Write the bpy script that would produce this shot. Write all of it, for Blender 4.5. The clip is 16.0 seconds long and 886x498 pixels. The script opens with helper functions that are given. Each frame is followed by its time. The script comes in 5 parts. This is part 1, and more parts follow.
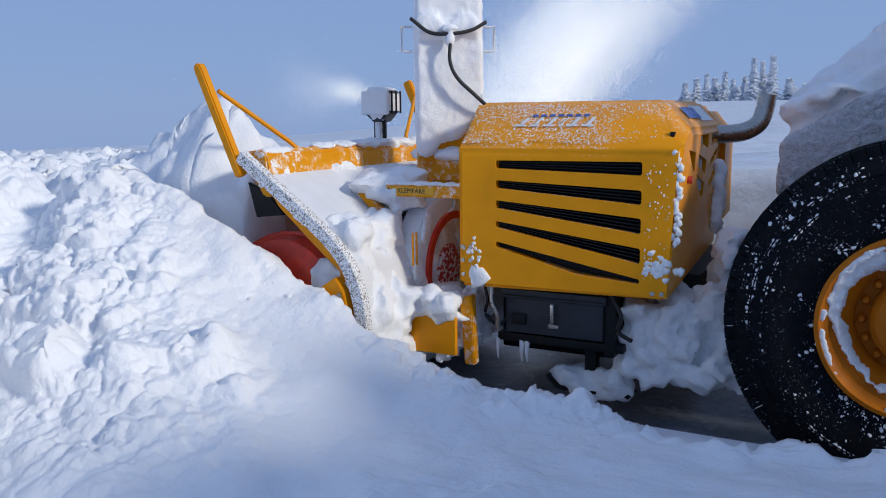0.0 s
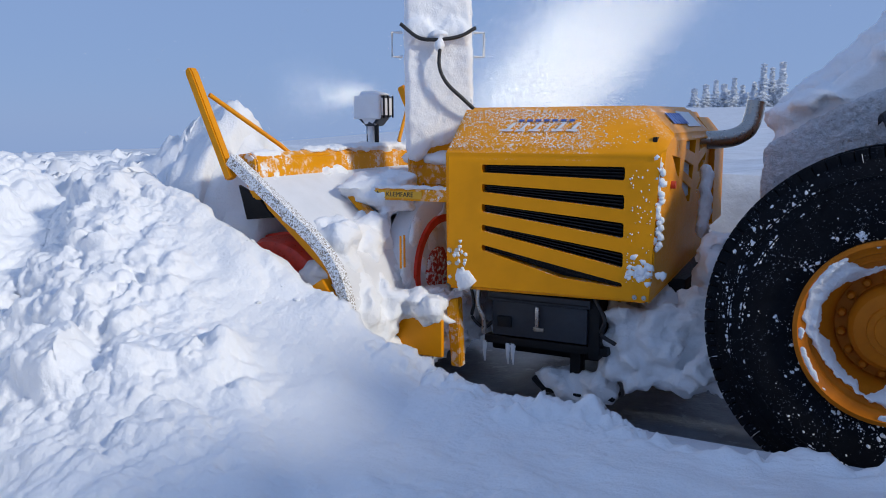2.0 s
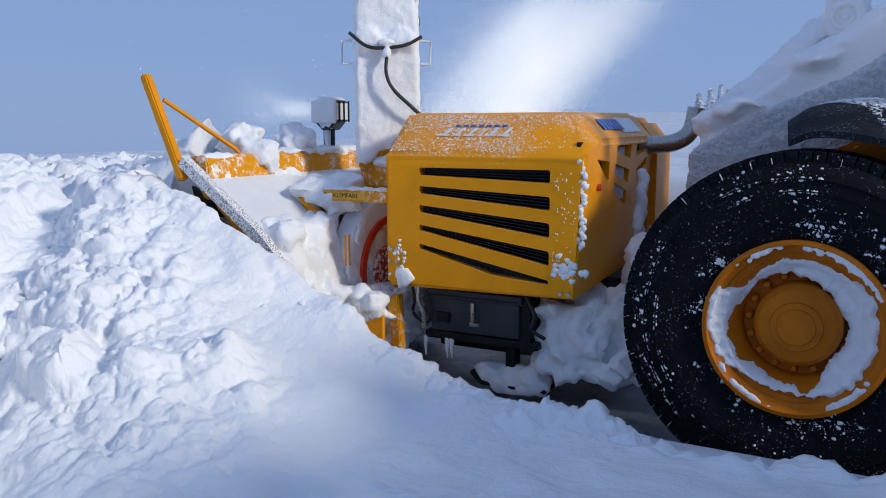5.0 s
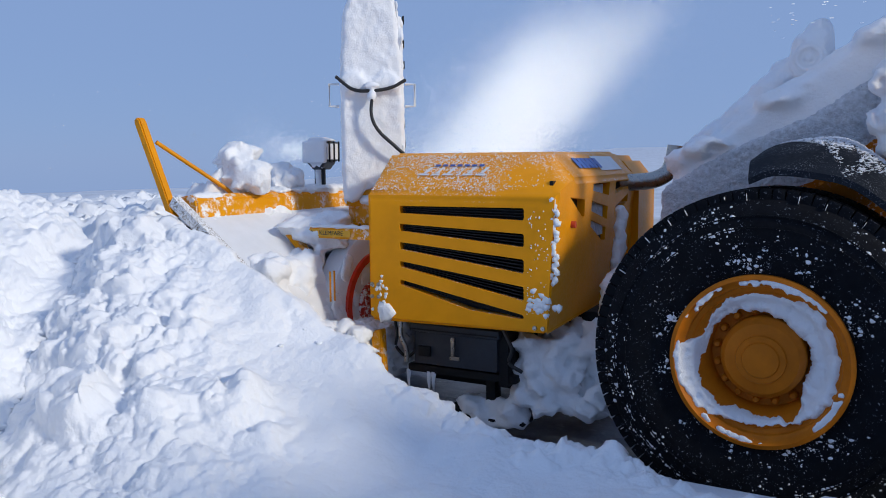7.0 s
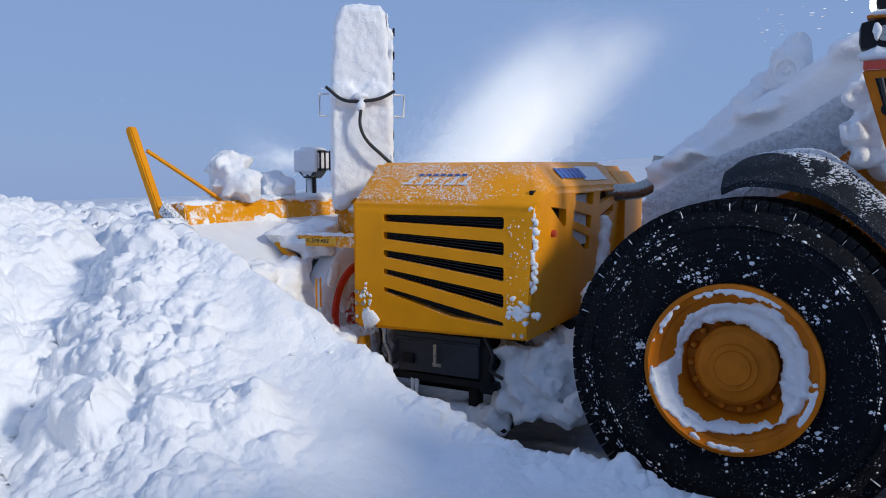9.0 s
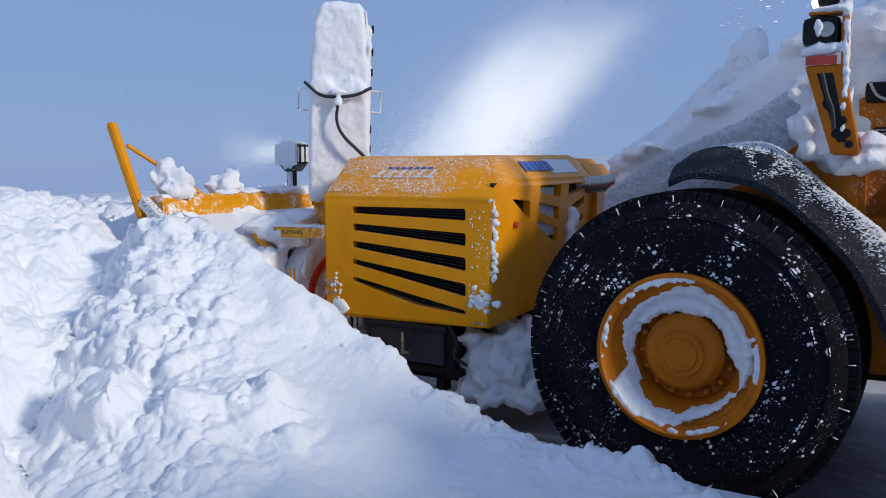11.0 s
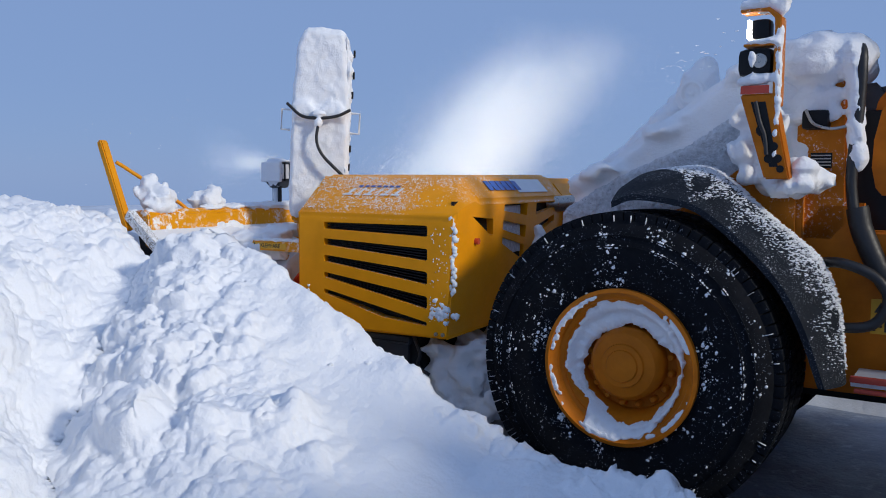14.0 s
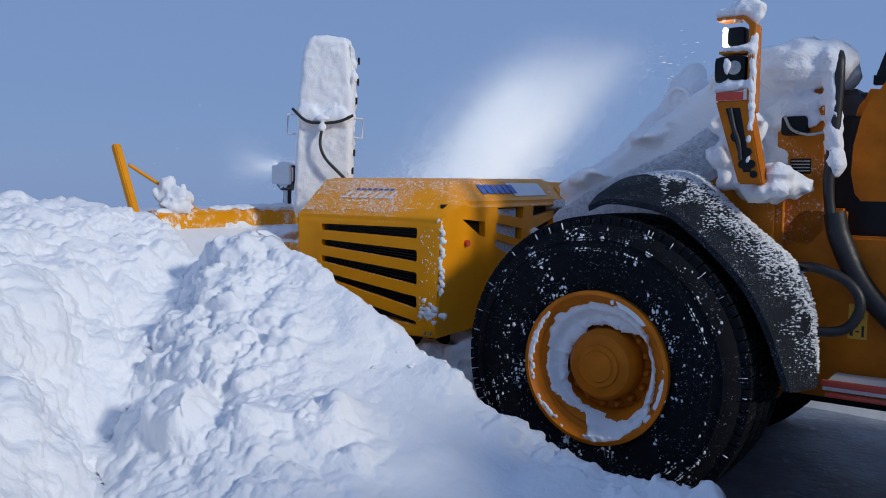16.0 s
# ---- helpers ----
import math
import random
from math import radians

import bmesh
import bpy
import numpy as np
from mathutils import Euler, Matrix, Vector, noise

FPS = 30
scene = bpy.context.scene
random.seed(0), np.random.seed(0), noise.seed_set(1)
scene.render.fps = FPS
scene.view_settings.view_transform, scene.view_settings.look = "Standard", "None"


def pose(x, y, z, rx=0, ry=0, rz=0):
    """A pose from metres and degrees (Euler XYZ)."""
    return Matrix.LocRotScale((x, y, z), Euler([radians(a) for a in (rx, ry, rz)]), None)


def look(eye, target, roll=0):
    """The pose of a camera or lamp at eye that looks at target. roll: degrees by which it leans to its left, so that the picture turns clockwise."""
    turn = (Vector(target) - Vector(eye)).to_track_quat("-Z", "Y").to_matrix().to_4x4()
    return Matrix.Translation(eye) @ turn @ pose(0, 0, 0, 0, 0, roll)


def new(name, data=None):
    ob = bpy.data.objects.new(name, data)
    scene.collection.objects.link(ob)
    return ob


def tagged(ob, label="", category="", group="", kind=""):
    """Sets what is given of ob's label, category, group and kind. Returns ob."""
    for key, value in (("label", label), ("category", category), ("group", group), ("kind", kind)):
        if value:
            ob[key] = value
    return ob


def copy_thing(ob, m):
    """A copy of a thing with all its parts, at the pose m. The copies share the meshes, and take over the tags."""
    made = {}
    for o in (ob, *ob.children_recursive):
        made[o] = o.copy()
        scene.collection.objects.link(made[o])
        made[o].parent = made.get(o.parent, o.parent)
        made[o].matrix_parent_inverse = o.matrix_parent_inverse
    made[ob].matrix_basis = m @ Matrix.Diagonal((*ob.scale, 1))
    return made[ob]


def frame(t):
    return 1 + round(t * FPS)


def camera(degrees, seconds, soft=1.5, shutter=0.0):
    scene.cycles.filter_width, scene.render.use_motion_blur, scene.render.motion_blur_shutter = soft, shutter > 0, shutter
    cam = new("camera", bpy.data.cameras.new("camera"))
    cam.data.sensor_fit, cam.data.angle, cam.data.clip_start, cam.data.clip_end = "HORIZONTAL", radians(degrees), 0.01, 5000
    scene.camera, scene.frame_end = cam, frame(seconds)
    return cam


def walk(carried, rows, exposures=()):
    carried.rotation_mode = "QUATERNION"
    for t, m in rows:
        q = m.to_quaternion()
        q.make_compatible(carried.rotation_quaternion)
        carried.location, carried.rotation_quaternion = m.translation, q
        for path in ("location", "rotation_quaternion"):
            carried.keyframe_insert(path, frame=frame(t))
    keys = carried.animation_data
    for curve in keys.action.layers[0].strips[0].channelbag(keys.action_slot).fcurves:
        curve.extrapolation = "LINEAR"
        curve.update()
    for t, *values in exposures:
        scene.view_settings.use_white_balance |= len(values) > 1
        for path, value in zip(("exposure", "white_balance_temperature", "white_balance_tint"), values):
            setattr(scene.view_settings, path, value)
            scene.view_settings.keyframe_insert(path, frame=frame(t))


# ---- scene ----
import itertools

cam = camera(55.1, 16.0, soft=1.0)
CAM_ROWS = [
    (0.0, 0.019, 0.020, 1.678, 81.19, 0.56, -2.22),
    (0.5, 0.014, 0.029, 1.674, 81.41, 0.51, -2.08),
    (1.0, 0.010, 0.034, 1.675, 81.62, 0.46, -2.02),
    (1.5, 0.012, 0.033, 1.677, 81.56, 0.41, -1.83),
    (2.0, 0.012, 0.033, 1.676, 81.51, 0.30, -1.65),
    (2.5, 0.010, 0.034, 1.675, 81.55, 0.30, -1.58),
    (3.0, 0.013, 0.032, 1.675, 81.55, 0.27, -1.64),
    (3.5, 0.014, 0.032, 1.671, 81.43, 0.21, -1.76),
    (4.0, 0.012, 0.032, 1.673, 81.27, -0.02, -1.72),
    (6.5, 0.001, 0.017, 1.705, 83.49, 0.42, -0.62),
    (7.0, 0.005, 0.013, 1.708, 84.08, 0.38, -0.33),
    (7.5, -0.005, 0.011, 1.710, 84.34, 0.30, -0.18),
    (8.0, -0.009, 0.015, 1.707, 84.87, 0.23, -0.00),
    (8.5, -0.008, 0.023, 1.708, 84.87, 0.12, 0.26),
    (9.0, -0.009, 0.024, 1.708, 84.71, 0.10, 0.34),
    (11.5, -0.004, 0.020, 1.714, 84.20, 0.23, 1.44),
    (12.0, -0.014, 0.011, 1.724, 84.33, 0.09, 1.56),
    (12.5, -0.002, 0.003, 1.729, 84.53, -0.08, 2.13),
    (13.0, -0.019, 0.011, 1.726, 84.76, -0.06, 2.11),
    (13.5, -0.016, 0.005, 1.732, 84.98, -0.16, 2.58),
    (14.0, -0.020, 0.009, 1.732, 85.27, -0.36, 2.84),
    (14.5, -0.013, 0.005, 1.733, 85.48, -0.47, 3.39),
    (15.0, -0.001, 0.004, 1.737, 85.49, -0.44, 4.14),
    (15.5, 0.001, 0.005, 1.735, 85.52, -0.48, 5.05),
    (16.0, 0.002, 0.011, 1.737, 85.46, -0.64, 6.11),
]

walk(cam, [(t, pose(x, y, z, rx, ry, rz)) for t, x, y, z, rx, ry, rz in CAM_ROWS], exposures=[(0.0, -0.02, 6560, 10), (9.0, -0.03, 6560, 10), (12.5, -0.08, 6500, 10), (14.5, -0.15, 6420, 10), (16.0, -0.31, 6280, 10)])

# seconds, metres forward along the lane, metres to the near side, yaw
MACHINE_ROWS = [
    (0.0, -0.856, 0.037, -0.11),
    (0.5, -0.851, 0.039, -0.10),
    (1.0, -0.821, 0.034, -0.11),
    (1.5, -0.776, 0.040, -0.10),
    (2.0, -0.721, 0.036, -0.09),
    (2.5, -0.655, 0.026, -0.09),
    (3.0, -0.582, 0.015, -0.07),
    (3.5, -0.507, 0.006, -0.05),
    (4.0, -0.438, 0.013, -0.04),
    (6.5, -0.119, -0.010, -0.00),
    (7.0, -0.067, -0.005, 0.00),
    (7.5, -0.021, -0.009, -0.01),
    (8.0, 0.000, 0.000, 0.01),
    (8.5, 0.055, 0.002, 0.02),
    (9.0, 0.119, 0.000, 0.03),
    (11.5, 0.503, -0.010, 0.07),
    (12.0, 0.559, -0.023, 0.10),
    (12.5, 0.617, 0.001, 0.08),
    (13.0, 0.696, -0.022, 0.13),
    (13.5, 0.771, -0.013, 0.14),
    (14.0, 0.866, -0.019, 0.15),
    (14.5, 0.962, -0.008, 0.17),
    (15.0, 1.063, 0.004, 0.17),
    (15.5, 1.151, 0.015, 0.19),
    (16.0, 1.219, 0.041, 0.18),
]
LANE = pose(1.407, 3.851, 0, 0, 0, 150.09)


# ---- light ----
SUN_AZ, SUN_EL = -33.0, 25.0          # degrees from +x, above the horizon
world = bpy.data.worlds.new("winter_sky")
scene.world = world
world.use_nodes = True
wn = world.node_tree
sky = wn.nodes.new("ShaderNodeTexSky")
sky.sky_type, sky.sun_disc = "NISHITA", False
sky.sun_elevation, sky.sun_rotation = radians(SUN_EL), radians(90 - SUN_AZ)
sky.altitude, sky.air_density, sky.dust_density, sky.ozone_density = 900, 1.0, 0.3, 4.0
haze = wn.nodes.new("ShaderNodeMix")          # snow mist over the clear sky
haze.data_type = "RGBA"
haze.inputs[0].default_value = 0.94
haze.inputs[7].default_value = (1.92, 2.92, 5.25, 1.0)
wn.links.new(sky.outputs[0], haze.inputs[6])
wn.links.new(haze.outputs[2], wn.nodes["Background"].inputs[0])
wn.nodes["Background"].inputs[1].default_value = 0.12
sun = new("sun", bpy.data.lights.new("sun", "SUN"))
sun.data.energy, sun.data.angle, sun.data.color = 2.35, radians(7.0), (0.97, 0.92, 0.81)
sun_dir = Vector((math.cos(radians(SUN_AZ)) * math.cos(radians(SUN_EL)), math.sin(radians(SUN_AZ)) * math.cos(radians(SUN_EL)), math.sin(radians(SUN_EL))))
sun.matrix_world = look(sun_dir * 50, (0, 0, 0))


# ---- materials ----
def mat(name, colour, rough=0.5, metal=0.0, vary=0.15, scale=6.0, bump=0.1, bump_scale=60.0, second=None, spots=0.0, spot_scale=20.0, coat=0.0, sss=0.0, spec=0.5, clump=0.0):
    """A procedural surface: grain and patches at two scales; second mixes in by patches of noise past `spots`."""
    m = bpy.data.materials.new(name)
    m.use_nodes = True
    nt = m.node_tree
    b = nt.nodes["Principled BSDF"]
    tc = nt.nodes.new("ShaderNodeTexCoord")

    def noise_tex(sc, detail=4.0, rough_=0.6):
        n = nt.nodes.new("ShaderNodeTexNoise")
        n.inputs["Scale"].default_value, n.inputs["Detail"].default_value, n.inputs["Roughness"].default_value = sc, detail, rough_
        nt.links.new(tc.outputs["Object"], n.inputs["Vector"])
        return n

    def mix(kind, a, c, fac):
        x = nt.nodes.new("ShaderNodeMix")
        x.data_type, x.blend_type = "RGBA", kind
        for sock, val in ((x.inputs[0], fac), (x.inputs[6], a), (x.inputs[7], c)):
            if isinstance(val, (tuple, float)):
                sock.default_value = val
            else:
                nt.links.new(val, sock)
        return x.outputs[2]

    def ramp(src, lo, hi, p0=0.3, p1=0.7):
        r = nt.nodes.new("ShaderNodeMapRange")
        r.inputs[1].default_value, r.inputs[2].default_value, r.inputs[3].default_value, r.inputs[4].default_value = p0, p1, lo, hi
        nt.links.new(src, r.inputs[0])
        return r.outputs[0]

    large, fine = noise_tex(scale), noise_tex(bump_scale)
    dark = tuple(c * (1 - vary) for c in colour) + (1.0,)
    light = tuple(min(1.0, c * (1 + vary * 0.6)) for c in colour) + (1.0,)
    col = mix("MIX", dark, light, ramp(large.outputs[0], 0.0, 1.0))
    rough_out = ramp(fine.outputs[0], max(0.03, rough - 0.1), min(1.0, rough + 0.1))
    if second:
        sp = noise_tex(spot_scale, 6.0, 0.7)
        mask = ramp(sp.outputs[0], 0.0, 1.0, spots, spots + 0.06)
        if clump:
            gate = nt.nodes.new("ShaderNodeMath")
            gate.operation = "MULTIPLY"
            nt.links.new(mask, gate.inputs[0])
            nt.links.new(ramp(noise_tex(clump, 3.0).outputs[0], 0.0, 1.0, 0.42, 0.62), gate.inputs[1])
            mask = gate.outputs[0]
        col = mix("MIX", col, second + (1.0,), mask)
        rough_out = mix("MIX", rough_out, (0.8, 0.8, 0.8, 1.0), mask)
    nt.links.new(col, b.inputs["Base Color"])
    nt.links.new(rough_out, b.inputs["Roughness"])
    b.inputs["Metallic"].default_value = metal
    b.inputs["Coat Weight"].default_value = coat
    b.inputs["Specular IOR Level"].default_value = spec
    b.inputs["Subsurface Weight"].default_value = sss
    b.inputs["Subsurface Radius"].default_value = (0.03, 0.04, 0.05)
    if bump:
        bp = nt.nodes.new("ShaderNodeBump")
        bp.inputs["Strength"].default_value, bp.inputs["Distance"].default_value = bump, 0.02
        nt.links.new(fine.outputs[0], bp.inputs["Height"])
        nt.links.new(bp.outputs[0], b.inputs["Normal"])
    return m


SNOW_C = (0.86, 0.87, 0.89)
SNOW = mat("fresh_snow", SNOW_C, 0.75, vary=0.03, scale=3.0, bump=0.4, bump_scale=60.0)
SNOW_FINE = mat("wind_packed_snow", SNOW_C, 0.75, vary=0.03, scale=5.0, bump=0.3, bump_scale=80.0)
LANE_SNOW = mat("scraped_snow", (0.66, 0.69, 0.74), 0.5, vary=0.2, scale=2.5, bump=0.5, bump_scale=14.0)
YELLOW = mat("yellow_paint", (0.80, 0.30, 0.004), 0.42, vary=0.08, scale=5.0, bump=0.02, spec=0.2)
YELLOW_FROST = mat("frosted_yellow_paint", (0.76, 0.305, 0.004), 0.42, vary=0.08, scale=5.0, bump=0.05, spec=0.15, second=SNOW_C, spots=0.50, spot_scale=26.0, clump=5.0)
ORANGE = mat("orange_paint", (0.55, 0.155, 0.007), 0.5, vary=0.22, scale=6.0, bump=0.04, spec=0.15)
ORANGE_SNOWY = mat("snow_spattered_orange_paint", (0.55, 0.165, 0.008), 0.5, vary=0.15, scale=6.0, bump=0.04, second=SNOW_C, spots=0.56, spot_scale=60.0, spec=0.15, clump=7.0)
RED = mat("red_paint", (0.74, 0.05, 0.02), 0.35, vary=0.25, scale=14.0, bump=0.05)
RED_FROST = mat("frosted_red_paint", (0.55, 0.04, 0.02), 0.5, vary=0.25, scale=14.0, bump=0.2, second=SNOW_C, spots=0.5, spot_scale=38.0)
BLACK = mat("black_plastic", (0.010, 0.011, 0.013), 0.5, vary=0.3, bump=0.05, spec=0.2)
FENDER = mat("snow_dusted_fender", (0.012, 0.015, 0.021), 0.75, vary=0.25, scale=9.0, bump=0.1, second=(0.34, 0.37, 0.42), spots=0.57, spot_scale=120.0, spec=0.1, clump=5.0)
RIME = mat("rime_crust", (0.62, 0.65, 0.70), 0.7, vary=0.25, scale=40.0, bump=1.0, bump_scale=55.0, second=(0.2, 0.2, 0.21), spots=0.62, spot_scale=60.0)
GLASS = mat("tinted_cab_glass", (0.02, 0.07, 0.075), 0.08, vary=0.1, bump=0)
FLAKE = mat("airborne_snow", (0.92, 0.9, 0.86), 0.9, vary=0.02, bump=0)
BOXGREY = mat("dark_grey_steel", (0.035, 0.04, 0.05), 0.5, vary=0.2, scale=9.0, bump=0.06, spec=0.3)
RUBBER = mat("tyre_rubber", (0.0065, 0.0075, 0.010), 0.8, vary=0.3, scale=12.0, bump=0.25, bump_scale=40.0, second=(0.36, 0.39, 0.45), spots=0.60, spot_scale=75.0, spec=0.1, clump=7.0)
HOSE = mat("rubber_hose", (0.015, 0.015, 0.017), 0.5, vary=0.2, bump=0.1)
STEEL = mat("brushed_steel", (0.45, 0.43, 0.40), 0.32, 0.9, vary=0.2, bump=0.05)
WORN = mat("worn_edge_steel", (0.30, 0.25, 0.19), 0.7, 0.0, vary=0.4, scale=30.0, bump=0.3, second=SNOW_C, spots=0.44, spot_scale=120.0)
WHITE = mat("white_enamel", (0.75, 0.76, 0.78), 0.4, vary=0.06)
DECAL_BLUE = mat("blue_decal", (0.05, 0.12, 0.42), 0.4, vary=0.1)
DECAL_DARK = mat("dark_print", (0.02, 0.018, 0.015), 0.5, vary=0.1)
DECAL_YEL = mat("yellow_sticker", (0.76, 0.40, 0.02), 0.5, vary=0.1)
DECAL_RED = mat("red_sticker", (0.55, 0.06, 0.03), 0.5, vary=0.2)


# ---- helpers of this scene ----
def finish(bm, smooth=True, sharp=True):
    bmesh.ops.recalc_face_normals(bm, faces=bm.faces)
    me = bpy.data.meshes.new("mesh")
    bm.to_mesh(me)
    bm.free()
    if smooth:
        for p in me.polygons:
            p.use_smooth = True
        if sharp:
            me.set_sharp_from_angle(angle=radians(38))
    return me


def part(name, bm, material, parent=None, label="", smooth=True):
    me = finish(bm, smooth, material not in (SNOW, SNOW_FINE, RIME))
    me.name = name
    me.materials.append(material)
    ob = new(name, me)
    ob.parent = parent
    return tagged(ob, label)


def empty(name, m, label, category, group="", kind=""):
    ob = new(name)
    ob.matrix_basis = m
    return tagged(ob, label, category, group, kind)


def box(x0, x1, y0, y1, z0, z1, bevel=0.008, bm=None):
    bm = bm or bmesh.new()
    r = bmesh.ops.create_cube(bm, size=1.0)
    bmesh.ops.transform(bm, verts=r["verts"], matrix=Matrix.Translation(((x0 + x1) / 2, (y0 + y1) / 2, (z0 + z1) / 2)) @ Matrix.Diagonal((abs(x1 - x0), abs(y1 - y0), abs(z1 - z0), 1)))
    if bevel:
        es = list({e for v in r["verts"] for e in v.link_edges})
        bmesh.ops.bevel(bm, geom=es, offset=bevel, segments=2, affect="EDGES", profile=0.6)
    return bm


def prism(outline, y0, y1, bevel=0.006, bm=None):
    """A plate: an outline in x and z, from y0 to y1."""
    bm = bm or bmesh.new()
    vs = [bm.verts.new((x, y0, z)) for x, z in outline]
    f = bm.faces.new(vs)
    r = bmesh.ops.extrude_face_region(bm, geom=[f])
    nv = [g for g in r["geom"] if isinstance(g, bmesh.types.BMVert)]
    bmesh.ops.translate(bm, verts=nv, vec=(0, y1 - y0, 0))
    bm.normal_update()
    if bevel:
        es = [e for v in set(vs) | set(nv) for e in v.link_edges]
        bmesh.ops.bevel(bm, geom=list(set(es)), offset=bevel, segments=2, affect="EDGES")
    return bm


def tube(points, r, sides=10, bm=None, caps=True, r_end=None):
    bm = bm or bmesh.new()
    pts = [Vector(p) for p in points]
    rings = []
    ref = Vector((0.13, 0.31, 0.94)).normalized()
    for i, p in enumerate(pts):
        d = (pts[min(i + 1, len(pts) - 1)] - pts[max(i - 1, 0)]).normalized()
        s = d.cross(ref).normalized()
        u = d.cross(s).normalized()
        rr = r if r_end is None else r + (r_end - r) * i / (len(pts) - 1)
        rings.append([bm.verts.new(p + rr * (math.cos(a) * s + math.sin(a) * u)) for a in (2 * math.pi * k / sides for k in range(sides))])
    for a, b in zip(rings, rings[1:]):
        for k in range(sides):
            bm.faces.new((a[k], a[(k + 1) % sides], b[(k + 1) % sides], b[k]))
    if caps:
        bm.faces.new(rings[0][::-1])
        bm.faces.new(rings[-1])
    return bm


def bend(points, n=6):
    """A smooth line through the points."""
    p = [Vector(q) for q in points]
    p = [2 * p[0] - p[1]] + p + [2 * p[-1] - p[-2]]
    out = []
    for a, b, c, d in zip(p, p[1:], p[2:], p[3:]):
        for k in range(n):
            t = k / n
            out.append(0.5 * (2 * b + (c - a) * t + (2 * a - 5 * b + 4 * c - d) * t * t + (3 * b - a - 3 * c + d) * t ** 3))
    return out + [p[-2]]


def lathe(profile, seg=64, bm=None, closed=False, caps=True):
    """Turned about the y axis: the profile is radius and y."""
    bm = bm or bmesh.new()
    rings = [[bm.verts.new((r * math.cos(a), y, r * math.sin(a))) for a in (2 * math.pi * k / seg for k in range(seg))] for r, y in profile]
    pairs = list(zip(rings, rings[1:])) + ([(rings[-1], rings[0])] if closed else [])
    for a, b in pairs:
        for k in range(seg):
            bm.faces.new((a[k], a[(k + 1) % seg], b[(k + 1) % seg], b[k]))
    if not closed and caps:
        bm.faces.new(rings[0][::-1])
        bm.faces.new(rings[-1])
    return bm


def lump(bm, centre, radii, seed=0, amp=0.25, sub=2):
    r = bmesh.ops.create_icosphere(bm, subdivisions=sub, radius=1.0)
    off = Vector((seed * 3.7, seed * 1.3, seed * 7.1))
    for v in r["verts"]:
        k = 1 + 1.6 * amp * noise.noise(v.co * 1.6 + off) + 0.8 * amp * noise.noise(v.co * 4 + off)
        v.co = Vector(centre) + Vector((v.co.x * radii[0], v.co.y * radii[1], v.co.z * radii[2])) * k
    return bm


def grains(name, rows, parent, label):
    """Many small uneven lumps in one mesh; rows of centre and radii."""
    ball = bmesh.new()
    bmesh.ops.create_icosphere(ball, subdivisions=1, radius=1.0)
    v = np.array([x.co[:] for x in ball.verts])
    f = np.array([[x.index for x in q.verts] for q in ball.faces])
    ball.free()
    rows = np.array(rows)
    bumps = np.random.RandomState(len(rows)).uniform(0.65, 1.3, (len(rows), len(v), 1))
    co = rows[:, None, :3] + v[None] * rows[:, None, 3:] * bumps
    me = bpy.data.meshes.new(name)
    me.from_pydata(co.reshape(-1, 3).tolist(), [], (f[None] + (np.arange(len(rows)) * len(v))[:, None, None]).reshape(-1, 3).tolist())
    me.polygons.foreach_set("use_smooth", np.ones(len(me.polygons), dtype=bool))
    me.materials.append(SNOW)
    ob = new(name, me)
    ob.parent = parent
    return tagged(ob, label, kind="stuff")


def snow(name, bm, parent=None, label="", voxel=0.02, rough=0.02, grain=0.12, material=None):
    """Lumps and slabs grown together into one skin of snow."""
    ob = part(name, bm, material or SNOW, parent, label)
    rm = ob.modifiers.new("skin", "REMESH")
    rm.mode, rm.voxel_size, rm.use_smooth_shade = "VOXEL", voxel, True
    for k, (sc, st) in enumerate(((grain, rough), (grain * 0.3, rough * 0.35))):
        tx = bpy.data.textures.new("snow_grain", "CLOUDS")
        tx.noise_scale, tx.noise_depth = sc, 3
        dm = ob.modifiers.new("grain", "DISPLACE")
        dm.texture, dm.strength, dm.mid_level, dm.texture_coords = tx, st, 0.5, "LOCAL"
    return ob


def vnoise(x, y, seed=0):
    """Smooth value noise on arrays, about -1 to 1."""
    rng = np.random.RandomState(seed)
    tab = rng.uniform(-1, 1, (256, 256))
    xi, yi = np.floor(x).astype(int), np.floor(y).astype(int)
    fx, fy = x - xi, y - yi
    fx, fy = fx * fx * (3 - 2 * fx), fy * fy * (3 - 2 * fy)
    g = lambda a, b: tab[a % 256, b % 256]
    return (g(xi, yi) * (1 - fx) + g(xi + 1, yi) * fx) * (1 - fy) + (g(xi, yi + 1) * (1 - fx) + g(xi + 1, yi + 1) * fx) * fy


def fbm(x, y, seed=0, octaves=4):
    return sum(vnoise(x * 2 ** k + 17 * k, y * 2 ** k + 31 * k, seed + k) * 0.5 ** k for k in range(octaves))


def sstep(a, b, v):
    t = np.clip((v - a) / (b - a), 0, 1)
    return t * t * (3 - 2 * t)


def sheet(name, xs, ys, height, material):
    gx, gy = np.meshgrid(xs, ys)
    z = height(gx, gy)
    nx, ny = len(xs), len(ys)
    co = np.stack([gx, gy, z], -1).reshape(-1, 3)
    i = (np.arange(ny - 1)[:, None] * nx + np.arange(nx - 1)[None, :]).ravel()
    faces = np.stack([i, i + 1, i + nx + 1, i + nx], 1)
    me = bpy.data.meshes.new(name)
    me.from_pydata(co.tolist(), [], faces.tolist())
    for p in me.polygons:
        p.use_smooth = True
    me.materials.append(material)
    ob = new(name, me)
    ob.matrix_basis = LANE
    return ob


